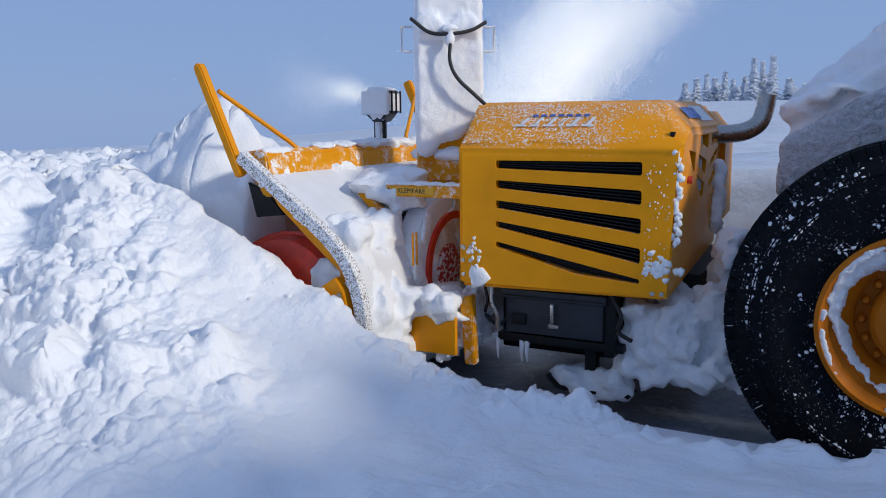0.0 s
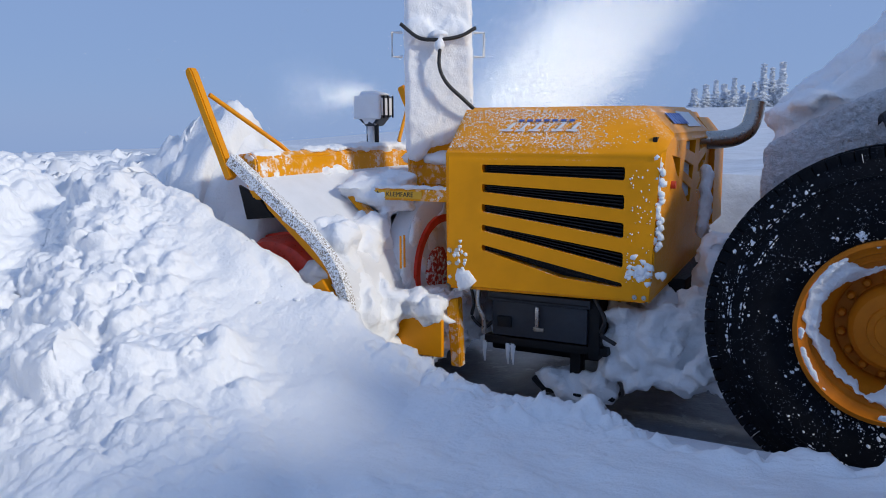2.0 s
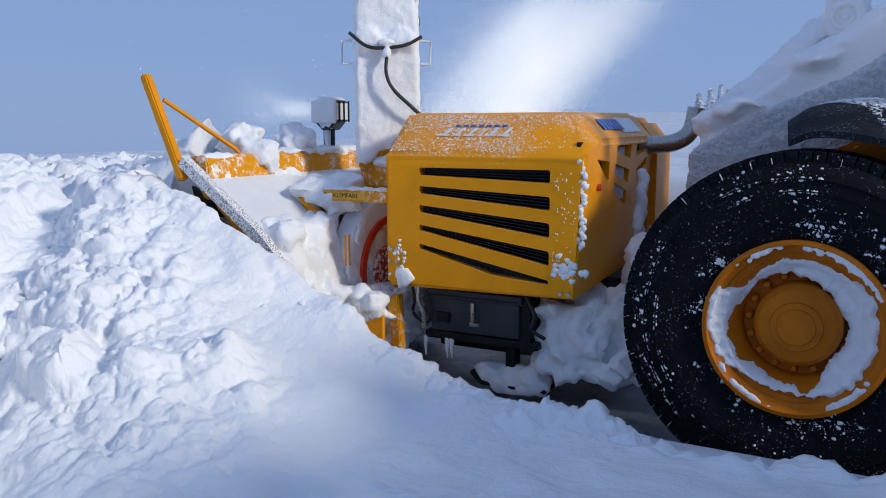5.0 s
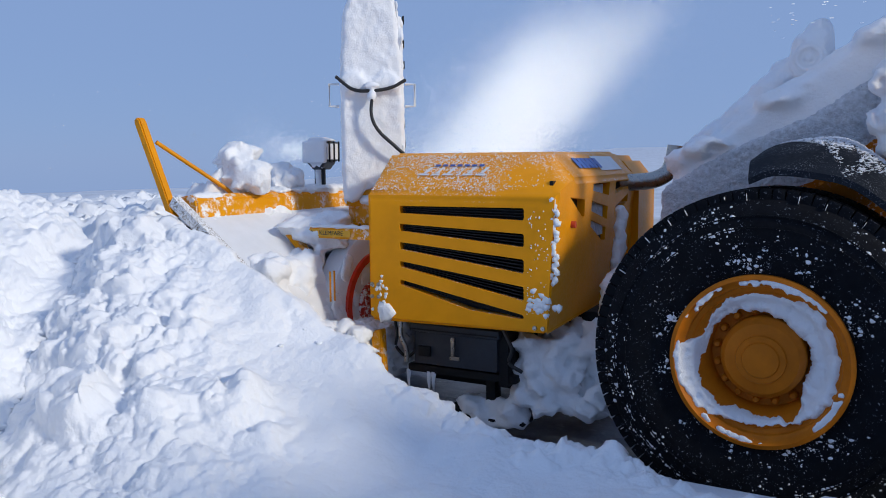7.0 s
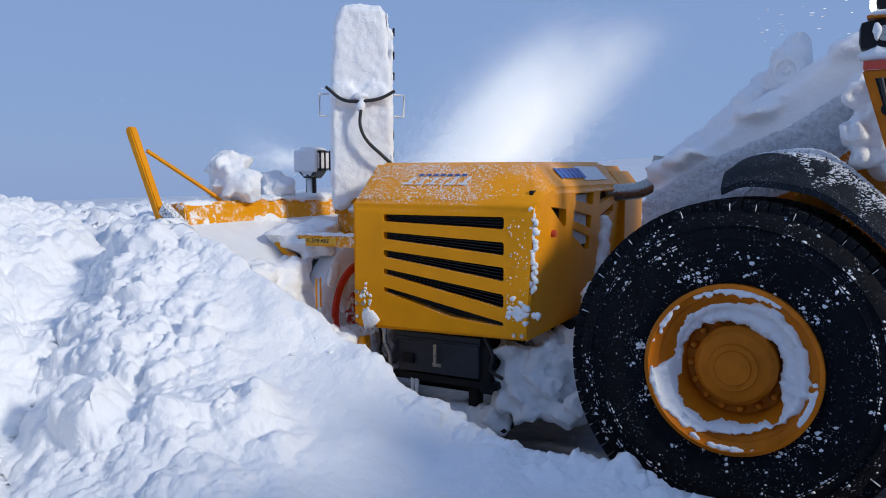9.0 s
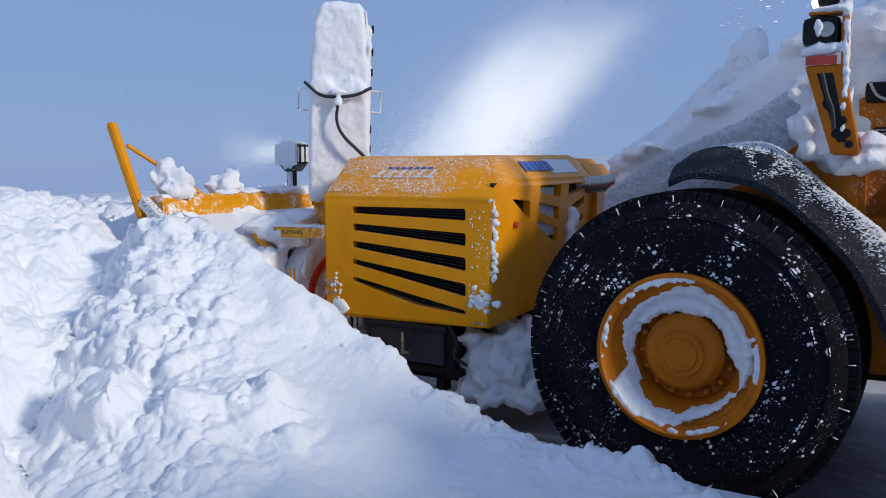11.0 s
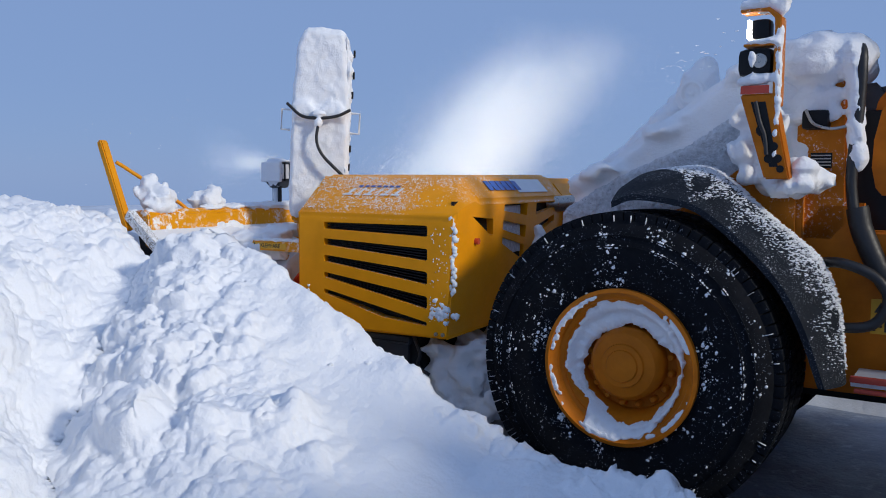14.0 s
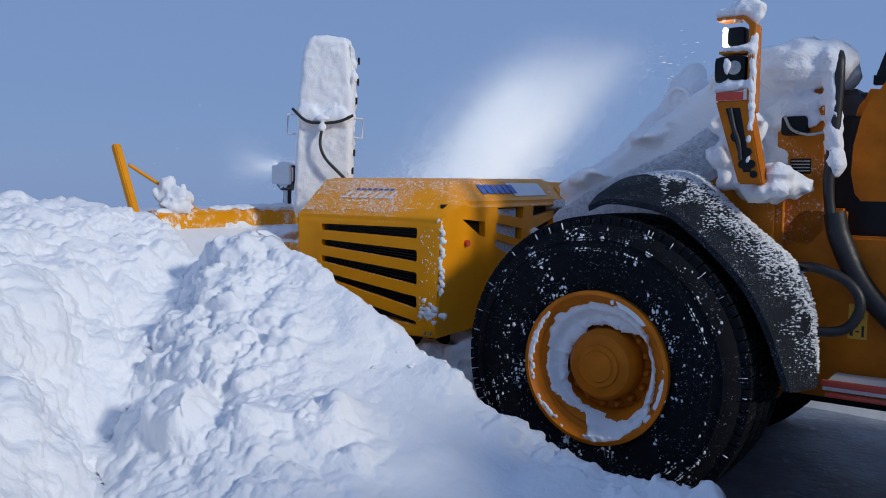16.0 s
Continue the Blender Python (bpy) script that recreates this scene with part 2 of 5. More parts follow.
# ---- ground and snow banks ----
EYE_X, EYE_Y = -0.72, 4.04            # where the watcher stands, in the lane's axes


def far_field(x, y):
    wx, wy = -0.8668 * (x - EYE_X) - 0.4986 * (y - EYE_Y), 0.4986 * (x - EYE_X) - 0.8668 * (y - EYE_Y)
    r, th = np.hypot(wx, wy), np.degrees(np.arctan2(wx, wy))
    e = np.tan(np.radians(np.interp(th, [-90, -24, -5, 12, 60, 120], [-1.5, -2.0, -1.2, 0.75, 0.9, 0.0])))
    near = 1.15 + 0.12 * fbm(x * 0.35, y * 0.35, 5)
    k = sstep(5, 120, r)
    z = near * (1 - k) + (1.7 + np.maximum(r, 120) * e) * k
    lane = sstep(-3.5, -2.9, y) * (1 - sstep(0.45, 0.6, y)) * (1 - sstep(6.5, 8.0, x)) * sstep(-60, -40, x)
    side = sstep(0.45, 0.6, y) * (1 - sstep(20, 40, r))
    z = z * (1 - side) + side * np.minimum(z, 0.28)
    return z * (1 - lane) + lane * (0.015 * fbm(x * 1.2, y * 3.0, 9))


def spaced(lo, fine_lo, fine_hi, hi, step, n=26):
    out = list(np.arange(fine_lo, fine_hi, step))
    a = fine_hi + (hi - fine_hi) * np.geomspace(0.0001, 1, n)
    b = fine_lo - (fine_lo - lo) * np.geomspace(0.0001, 1, n)
    return np.array(sorted(set(np.round(np.concatenate([b, out, a]), 4))))


tagged(sheet("ground", spaced(-2500, -9, 12, 2500, 0.15), spaced(-2500, -8, 4, 2500, 0.15), far_field, LANE_SNOW),
       "scraped snow track between deep open snow fields", "snow ground", kind="structure")

# dirty scraped ice, its colour also darkened for the loader's shade
SHADED_ICE = mat("shade_darkened_ice", (0.25, 0.29, 0.36), 0.5, vary=0.35, scale=2.5, bump=0.6, bump_scale=16.0, second=(0.42, 0.46, 0.52), spots=0.57, spot_scale=7.0)
tagged(sheet("road", np.arange(-9, 6.3, 0.15), np.arange(-8, 4, 0.15)[34:57], lambda x, y: far_field(x, y) + 0.006, SHADED_ICE), "scraped ice of the cleared track, painted darker for the shade on it", "track", kind="structure")

CREST_X = [-4, -0.7, 0.2, 0.8, 1.2, 1.47, 1.9, 2.3, 2.6, 3.0, 3.2, 3.6, 4.3, 4.9, 8]
CREST_Z = [0.38, 0.38, 0.37, 0.41, 0.46, 0.60, 0.87, 1.10, 1.26, 1.35, 1.36, 1.31, 1.38, 1.46, 1.50]
rng = np.random.RandomState(4)


def clods(p, size, seed, share=0.7):
    """Rounded lumps packed in space, about 0 to 1: the tallest of the neighbouring lumps at each point of p, of random height and reach."""
    q = p / size
    q = q + np.stack([0.34 * vnoise(q[:, 1] * 1.7 + 5 * k, q[:, (2, 0, 0)[k]] * 1.7 + 0.9 * q[:, k], seed + k) + 0.16 * vnoise(q[:, 0] * 3.9 + 9 * k, q[:, 1] * 3.1 + q[:, 2] * 3.3, seed + 7 + k) for k in range(3)], 1)
    tab = np.random.RandomState(seed).rand(4096, 5)
    base = np.floor(q).astype(int)
    out = np.zeros(len(p))
    for dx, dy, dz in itertools.product((-1, 0, 1), repeat=3):
        c = base + np.array((dx, dy, dz))
        h = tab[(c[:, 0] * 73 + c[:, 1] * 1153 + c[:, 2] * 2699) % 4096]
        d2 = ((q - c - h[:, :3]) ** 2).sum(1)
        reach = 0.45 + 0.6 * h[:, 4]
        bump = np.clip(1 - d2 / reach ** 2, 0, 1) ** 0.75 * reach * (h[:, 3] < share)
        out = np.maximum(out, bump)
    return out


def noise3(p, seed):
    """Smooth value noise in space, about -1 to 1."""
    tab = np.random.RandomState(seed).uniform(-1, 1, 4096)
    b = np.floor(p).astype(int)
    f = p - b
    f = f * f * (3 - 2 * f)
    out = np.zeros(len(p))
    for c in itertools.product((0, 1), repeat=3):
        w = np.prod([f[:, k] if c[k] else 1 - f[:, k] for k in range(3)], axis=0)
        out += w * tab[((b[:, 0] + c[0]) * 73 + (b[:, 1] + c[1]) * 1153 + (b[:, 2] + c[2]) * 2699) % 4096]
    return out


def billow(p, scale, octaves, seed):
    """Irregular swelling lumps with sharp creases between them, about 0 to 1."""
    return sum(np.abs(noise3(p * scale * 2.1 ** k + 11.3 * k, seed + k)) * 0.55 ** k for k in range(octaves))


def bank_lie(gx, gy):
    """The bank's large form, before its clods, and how far into the tall mass a place lies."""
    crest = np.interp(gx + 0.06 * fbm(gy * 2, gx * 2, 3), CREST_X, CREST_Z)
    floor = 0.41 - 0.085 * np.clip(gx - 0.5, 0, 2.3) + 0.05 * fbm(gx * 0.9, gy * 0.9, 11)
    t = np.clip((gy - 0.62) / 1.9, 0, 1)
    z = floor + (crest - floor) * (1 - t) ** 1.15
    z = np.where(gx < 1.25, np.minimum(z, crest + 0.06 * sstep(0.6, 1.2, gy)), z)
    # the tall untouched mass, beyond a gully
    gd = ((gx - 3.75) * 1.8 + (gy - 0.5) * 1.45) / 2.31 + 0.16 * fbm(gx * 1.3, gy * 1.3, 21, 3)
    lower = sstep(0.7, 3.2, gy)
    mass = z - 0.05 + (1.50 - 0.35 * lower - z + 0.05) * sstep(-0.02, 0.8, gd) ** 0.75
    z = np.where(gd > -0.02, np.maximum(mass, z - 0.07), z - 0.07 * sstep(-0.3, 0.0, gd))
    z = z + 0.03 * fbm(gx * 1.8, gy * 1.8, 41, 3)
    # unseen tall rise off to the right, added to shade the foreground
    wob = fbm(gx * 2.6, gy * 2.6, 71)
    z = z + (0.6 + 0.12 * wob) * sstep(-1.3, -2.2, gx) + (1.52 + 0.2 * wob + 0.2 * fbm(gx * 0.8, gy * 1.6, 91, 3)) * sstep(-2.2, -3.0, gx)
    # ragged edge on the cleared track
    edge = 0.5 + 0.05 * fbm(gx * 3.1, gx * 0.3, 51) + 0.03 * fbm(gx * 11, gx * 0.7, 53)
    edge = np.where(gx > 2.2, np.maximum(edge, 0.535), edge)
    rim = sstep(3.86, 3.3, gy) * sstep(-4.45, -3.6, gx) * sstep(7.9, 6.9, gx)
    return (z * sstep(edge - 0.02, edge + 0.07, gy) - 0.02) * rim + 0.2 * (1 - rim), gd


def blob(gx, gy, x, y, rx, ry):
    return np.exp(-((gx - x) / rx) ** 2 - ((gy - y) / ry) ** 2)


def snow_bank():
    xs = np.concatenate([np.arange(-4.5, 0.2, 0.03), np.arange(0.2, 4.6, 0.0085), np.arange(4.6, 8.0, 0.03)])
    ys = np.concatenate([np.arange(0.36, 2.5, 0.0085), np.arange(2.5, 3.9, 0.04)])
    gx, gy = np.meshgrid(xs, ys)
    z, gd = bank_lie(gx, gy)
    zy, zx = np.gradient(z, ys, xs)
    nrm = np.stack([-zx, -zy, np.ones_like(z)], -1)
    nrm /= np.linalg.norm(nrm, axis=-1, keepdims=True)
    p = np.stack([gx, gy, z], -1).reshape(-1, 3)
    mass = sstep(0.02, 0.3, gd)
    crumble = np.maximum.reduce([blob(gx, gy, 2.75, 1.22, 0.55, 0.42), blob(gx, gy, 2.35, 1.62, 0.42, 0.34), 0.95 * blob(gx, gy, 1.93, 1.30, 0.24, 0.17),
                                 blob(gx, gy, 3.1, 0.72, 0.45, 0.25), 0.55 * blob(gx, gy, 1.9, 1.85, 0.5, 0.3), 0.3 * blob(gx, gy, 2.3, 0.95, 0.25, 0.16)])
    crumble = crumble * (1 - 0.85 * np.maximum(blob(gx, gy, 2.05, 0.86, 0.5, 0.22), blob(gx, gy, 1.55, 0.95, 0.35, 0.3)))
    crumble = np.clip(crumble * (1.0 + 0.5 * fbm(gx * 2.1, gy * 2.1, 15, 3)), 0, 1) * (1 - 0.75 * mass)
    lip = sstep(0.82, 0.6, gy) * sstep(1.7, 1.2, gx)
    flat = lambda a: np.asarray(a).reshape(-1)
    big, mid, low, tiny = clods(p, 0.26, 3, 0.5), clods(p, 0.115, 5, 0.25), clods(p, 0.055, 7, 0.16), clods(p, 0.024, 9, 0.12)
    swell, crust = billow(p, 4.2, 5, 81), billow(p, 11.0, 4, 85)
    big, mid, low, tiny, swell, crust = (a.reshape(z.shape) for a in (big, mid, low, tiny, swell, crust))
    patch = sstep(-0.1, 0.4, fbm(gx * 1.9, gy * 1.9, 25, 3))
    d = crumble * (0.05 * big + 0.045 * mid + 0.022 * low + 0.009 * tiny + 0.10 * swell + 0.028 * crust * patch)
    d = d + mass * (0.05 * big + 0.02 * mid * patch + 0.07 * swell + 0.018 * crust * patch)
    d = d + lip * (0.06 * mid + 0.03 * low + 0.012 * tiny + 0.03 * crust)
    d = d + (1 - crumble) * (1 - mass) * (0.018 * swell + patch * (0.012 * mid + 0.006 * low + 0.008 * crust))
    d = d + 0.16 * blob(gx, gy, 2.42, 1.66, 0.15, 0.13) ** 0.5 * sstep(0.25, 0.6, blob(gx, gy, 2.42, 1.66, 0.17, 0.15)) - 0.05 * blob(gx, gy, 1.42, 1.76, 0.035, 0.03)
    d = d + 0.012 * fbm(gx * 4, gy * 4, 43, 3)
    d = d * sstep(0.4, 0.56, gy)
    co = p + nrm.reshape(-1, 3) * flat(d)[:, None]
    nx, ny = len(xs), len(ys)
    i = (np.arange(ny - 1)[:, None] * nx + np.arange(nx - 1)[None, :]).ravel()
    me = bpy.data.meshes.new("snow_bank")
    me.from_pydata(co.tolist(), [], np.stack([i, i + 1, i + nx + 1, i + nx], 1).tolist())
    me.polygons.foreach_set("use_smooth", np.ones(len(me.polygons), dtype=bool))
    me.materials.append(SNOW)
    ob = new("snow_bank", me)
    ob.matrix_basis = LANE
    tagged(ob, "lumpy white snow bank beside the cleared track", "snow bank", kind="structure")


snow_bank()


def snow_ahead(x, y):
    """How high the uncut snow stands before the blower."""
    pile = 0.12 * abs(noise.noise(Vector((x * 5, y * 5, 2.0)))) + 0.16 * math.exp(-((x - 3.95) / 0.5) ** 2 - ((y + 0.9) / 0.7) ** 2) + 0.42 * math.exp(-((x - 2.92) / 0.36) ** 2 - ((y - 0.06) / 0.30) ** 2) + 0.15 * math.exp(-((x - 3.2) / 0.5) ** 2 - ((y + 0.4) / 0.6) ** 2)
    return 1.28 + pile + 0.08 * noise.noise(Vector((x * 1.3, y * 1.3, 4.0))) + 0.08 * noise.noise(Vector((x * 4, y * 4, 9.0))) + 0.06 * abs(noise.noise(Vector((x * 9, y * 9, 5.0)))) + 0.03 * noise.noise(Vector((x * 18, y * 18, 5.0)))


# loose clods along the track's edge and on the bank
bm = bmesh.new()
cx_ = np.concatenate([rng.uniform(-1.2, 2.5, 260), rng.uniform(1.6, 4.4, 40)])
cy_ = np.concatenate([0.56 + rng.exponential(0.05, 260), rng.uniform(0.8, 2.2, 40)])
cz_ = bank_lie(cx_, cy_)[0]
for k in range(len(cx_)):
    r = (0.008 + 0.032 * rng.rand() ** 4) * (0.75 if k < 260 else 0.6)
    lump(bm, (cx_[k], cy_[k], max(cz_[k], 0.1) - 0.1 * r), (r, r * rng.uniform(0.7, 1.1), r * rng.uniform(0.5, 0.9)), k, 0.5, 2)
loose = part("snow_clods", bm, SNOW)
loose.matrix_basis = LANE
tagged(loose, "small loose clods of snow on the bank", "snow clods", kind="stuff")

SLABS = []
for k in range(13):
    x0 = 2.45 + 0.35 * k
    bm = bmesh.new()
    ny, nx = 84, 12
    top = [[bm.verts.new((x0 + 0.37 * i / nx, 0.5 - 3.0 * j / ny, snow_ahead(x0 + 0.37 * i / nx, 0.5 - 3.0 * j / ny))) for j in range(ny + 1)] for i in range(nx + 1)]
    for row in top:
        for j, dz in enumerate((0.16, 0.1, 0.06, 0.04, 0.02)):
            row[j].co.z -= dz
    low = [[bm.verts.new((v.co.x, v.co.y, 0.02)) for v in row] for row in top]
    for i in range(nx):
        for j in range(ny):
            bm.faces.new((top[i][j], top[i + 1][j], top[i + 1][j + 1], top[i][j + 1]))
            bm.faces.new((low[i][j], low[i][j + 1], low[i + 1][j + 1], low[i + 1][j]))
    for i in range(nx):
        for j in (0, ny):
            bm.faces.new((top[i][j], low[i][j], low[i + 1][j], top[i + 1][j]))
    for j in range(ny):
        for i in (0, nx):
            bm.faces.new((top[i][j], top[i][j + 1], low[i][j + 1], low[i][j]))
    for v in bm.verts:
        v.co += Vector((0.05 * noise.noise(v.co * 3.1), 0.10 * noise.noise(v.co * 2.3 + Vector((7, 0, 0))) - 0.06, 0.03 * noise.noise(v.co * 9)))
    ob = part("snow_slab", bm, SNOW)
    ob.matrix_basis = LANE
    tagged(ob, "uncut block of white snow in front of the blower", "snow block", "snow before the blower")
    SLABS.append((ob, x0))


# ---- snow blower ----
def cut(bm, cutters):
    """The body less the cutters, as a new bmesh."""
    a, b = new("body", finish(bm, False)), new("cutter", finish(cutters, False))
    md = a.modifiers.new("cut", "BOOLEAN")
    md.operation, md.object, md.solver = "DIFFERENCE", b, "EXACT"
    dg = bpy.context.evaluated_depsgraph_get()
    dg.update()
    me = bpy.data.meshes.new_from_object(a.evaluated_get(dg))
    out = bmesh.new()
    out.from_mesh(me)
    for o in (a, b):
        bpy.data.objects.remove(o)
    return out


blower = empty("snow_blower", LANE, "yellow snow blower attachment caked with fresh snow", "snow blower")

BACK = [(3.2, 1.46), (2.86, 1.21), (2.62, 1.02), (2.51, 0.85), (2.47, 0.62), (2.52, 0.38), (2.72, 0.16), (3.0, 0.06)]
back_curve = [(p.x, p.z) for p in bend([(x, 0, z) for x, z in BACK], 4)]


def shell(curve, thick, y0, y1):
    out = []
    for i, (x, z) in enumerate(curve):
        a, b = curve[max(i - 1, 0)], curve[min(i + 1, len(curve) - 1)]
        d = Vector((b[0] - a[0], b[1] - a[1])).normalized()
        out.append((x + thick * d.y, z - thick * d.x))
    return prism(list(curve) + out[::-1], y0, y1, 0)


part("back_plate", shell(back_curve, 0.03, -1.66, 0.46), WHITE, blower, "curved back plate plastered white with snow")
part("side_rim", shell(back_curve, 0.062, 0.462, 0.52), WORN, blower, "worn rusty rim edge of the housing")
part("upper_plate", prism([(3.035, 1.27), (3.09, 1.27), (3.24, 1.5), (3.1, 1.52), (3.06, 1.49)], -1.66, 0.44, 0.01), YELLOW_FROST, blower, "bright yellow upper plate")
part("upper_strip", shell([(x - 0.014, z + 0.006) for x, z in back_curve[:6]], 0.012, -1.6, 0.40), YELLOW_FROST, blower, "yellow strip half covered by snow")
part("side_plate", prism([(3.28, 1.42), (3.08, 1.34), (3.0, 1.22), (2.86, 1.1), (2.72, 0.98), (2.62, 0.9), (2.6, 0.62), (2.48, 0.62), (2.5, 0.86), (2.62, 1.03), (2.86, 1.22), (3.2, 1.46)], 0.40, 0.43, 0.004), YELLOW, blower, "yellow side plate with bolts")
part("rubber_flap", prism([(3.24, 1.34), (3.1, 1.28), (3.0, 1.17), (3.19, 1.15)], 0.36, 0.385, 0.004), BLACK, blower, "black rubber flap")
part("cutting_blade", prism([(2.50, 0.66), (2.76, 0.70), (2.66, 0.84), (2.58, 0.89), (2.53, 0.82)], 0.48, 0.53, 0.004), YELLOW, blower)
part("cutting_blade", prism([(2.50, 0.56), (2.72, 0.62), (2.75, 0.67), (2.50, 0.63)], 0.48, 0.53, 0.004), YELLOW, blower)
for x_, z_ in ((2.555, 0.80), (2.545, 0.73)):
    part("blade_bolt", lathe([(0.014, 0.0), (0.014, 0.01), (0.008, 0.014)], 10), STEEL, blower).matrix_basis = pose(x_, 0.53, z_)
bm = prism([(-0.026, -0.02), (0.026, -0.02), (0.026, 0.6), (0.016, 0.625), (-0.016, 0.625), (-0.026, 0.6)], 0.47, 0.525, 0.008)
bmesh.ops.transform(bm, verts=bm.verts, matrix=pose(3.19, 0, 1.40, 0, 24, 0))
part("side_post", bm, YELLOW, blower, "yellow slanting marker post")
part("brace", tube([(3.35, 0.46, 1.83), (3.2, 0.06, 1.55), (3.16, 0.02, 1.5)], 0.013), YELLOW, blower)
bm = prism([(-0.032, -0.02), (0.032, -0.02), (0.032, 0.6), (-0.032, 0.6)], -1.72, -1.67, 0.008)
bmesh.ops.transform(bm, verts=bm.verts, matrix=pose(3.19, 0, 1.40, 0, 24, 0))
part("side_post", bm, YELLOW, blower, "yellow slanting marker post")
part("brace", tube([(3.35, -1.66, 1.83), (3.2, -1.26, 1.55), (3.16, -1.22, 1.5)], 0.013), YELLOW, blower)

# auger, turning about its axle
auger = new("auger")
auger.parent = blower
bm = lathe([(0.1, 0.41), (0.28, 0.40), (0.345, 0.37), (0.37, 0.31), (0.37, -1.5), (0.34, -1.58)], 40)
part("auger_drum", bm, RED, auger, "shiny red auger drum")
bm = bmesh.new()
rows_ = []
for k in range(161):
    a, y = 2 * math.pi * k / 26, 0.38 - 1.95 * k / 160
    rows_.append([bm.verts.new((r * math.cos(a), y + dy, r * math.sin(a))) for r, dy in ((0.36, 0.012), (0.385, 0.008), (0.385, -0.008), (0.36, -0.012))])
for a, b in zip(rows_, rows_[1:]):
    for i in range(4):
        bm.faces.new((a[i], a[(i + 1) % 4], b[(i + 1) % 4], b[i]))
part("auger_flight", bm, RED, auger)

# work lamp on its stand
lamp = new("lamp_stand")
lamp.parent, lamp.matrix_basis = blower, pose(3.16, -0.88, 1.66) @ Matrix.Diagonal((0.78, 0.78, 0.8, 1)) @ pose(-3.16, 0.88, -1.66)
part("lamp_housing", box(3.04, 3.29, -0.98, -0.78, 1.72, 1.9, 0.02), BOXGREY, lamp, "square work lamp caked with snow")
part("lamp_funnel", prism([(3.05, 1.72), (3.28, 1.72), (3.2, 1.65), (3.12, 1.65)], -0.96, -0.8), BOXGREY, lamp)
part("lamp_glass", box(3.028, 3.042, -0.97, -0.80, 1.74, 1.88, 0.004), WHITE, lamp, "frosted lamp glass")
for k in range(3):
    part("lamp_guard", box(3.018, 3.03, -0.97 + 0.07 * k, -0.955 + 0.07 * k, 1.72, 1.9, 0.002), BLACK, lamp)
part("lamp_post", box(3.1, 3.13, -0.86, -0.83, 1.24, 1.68, 0.004), BLACK, lamp)
part("lamp_post", box(3.19, 3.23, -0.9, -0.86, 1.24, 1.68, 0.004), BLACK, lamp)
bm = box(3.035, 3.295, -0.80, -0.762, 1.71, 1.905, 0.01)
box(3.10, 3.23, -0.84, -0.80, 1.66, 1.72, 0.01, bm)
lump(bm, (3.17, -0.88, 1.91), (0.14, 0.11, 0.035), 3)
box(3.15, 3.215, -0.92, -0.84, 1.40, 1.66, 0.02, bm)
snow("lamp_snow", bm, lamp, voxel=0.012, rough=0.012)

# chute on its turret
part("turret", lathe([(0.33, 1.30), (0.36, 1.31), (0.36, 1.43), (0.33, 1.44)], 48), YELLOW_FROST, blower, "round yellow turret dusted with snow").matrix_basis = pose(2.47, -0.86, 0, 90, 0, 0)
chute = new("chute")
chute.parent = blower


def chute_at(lean):
    """The chute's place on its turret, leaning by so many degrees."""
    return pose(2.495, -0.56, 1.45, 0, lean, 0) @ pose(0, 0, -1.45, 0, 0, 35) @ Matrix.Diagonal((0.88, 1, 1, 1)) @ pose(-2.46, 0.56, 0)


chute.matrix_basis = chute_at(0)
part("chute_duct", prism([(2.25, 1.40), (2.66, 1.40), (2.66, 2.2), (2.64, 2.62), (2.59, 2.73), (2.29, 2.71), (2.25, 2.2)], -0.76, -0.555, 0.02), YELLOW_FROST, chute, "yellow discharge chute thickly plastered with snow")
bm = prism([(2.225, 1.70), (2.3, 1.66), (2.34, 1.58), (2.42, 1.53), (2.5, 1.55), (2.56, 1.46), (2.64, 1.44), (2.685, 1.50), (2.69, 2.2), (2.67, 2.64), (2.60, 2.77), (2.29, 2.75), (2.23, 2.2)], -0.60, -0.5, 0.02)
prism([(2.3, 2.70), (2.6, 2.71), (2.6, 2.78), (2.3, 2.77)], -0.74, -0.52, 0.02, bm)
prism([(2.25, 2.14), (2.68, 2.14), (2.66, 2.24), (2.28, 2.22)], -0.55, -0.46, 0.02, bm)
for k in range(10):
    lump(bm, (2.3 + 0.038 * k, -0.5, 2.20 + 0.03 * math.sin(k)), (0.05, 0.04, 0.05), k)
for k in range(26):
    lump(bm, (rng.uniform(2.3, 2.64), -0.515, rng.uniform(2.3, 2.7)), (0.02, 0.02, 0.018), k + 30, 0.4, 1)
snow("chute_snow", bm, chute, voxel=0.013, rough=0.025, grain=0.09, material=SNOW_FINE)
bm = prism([(2.232, 1.78), (2.236, 1.70), (2.25, 1.66), (2.25, 2.2), (2.29, 2.73), (2.27, 2.72), (2.235, 2.3)], -0.74, -0.52, 0.01)
for k in range(46):
    lump(bm, (2.24, rng.uniform(-0.72, -0.52), 1.6 + 1.0 * rng.rand()), (0.012, 0.03, 0.04), k + 820, 0.5, 1)
snow("side_snow", bm, chute, "crust of snow on the chute's side", voxel=0.011, rough=0.03, grain=0.06, material=SNOW_FINE)
for z_, y_ in ((2.62, -0.66), (2.47, -0.68), (2.33, -0.64), (1.95, -0.67), (1.82, -0.62)):
    part("slot", box(2.216, 2.232, y_ - 0.02, y_ + 0.02, z_ - 0.025, z_ + 0.025, 0.004), BLACK, chute)
for k in range(7):
    part("bolt", lathe([(0.009, -0.006), (0.009, 0.008)], 8), WORN, chute).matrix_basis = pose(2.235, -0.64, 1.7 + 0.15 * k, 0, 0, 90)
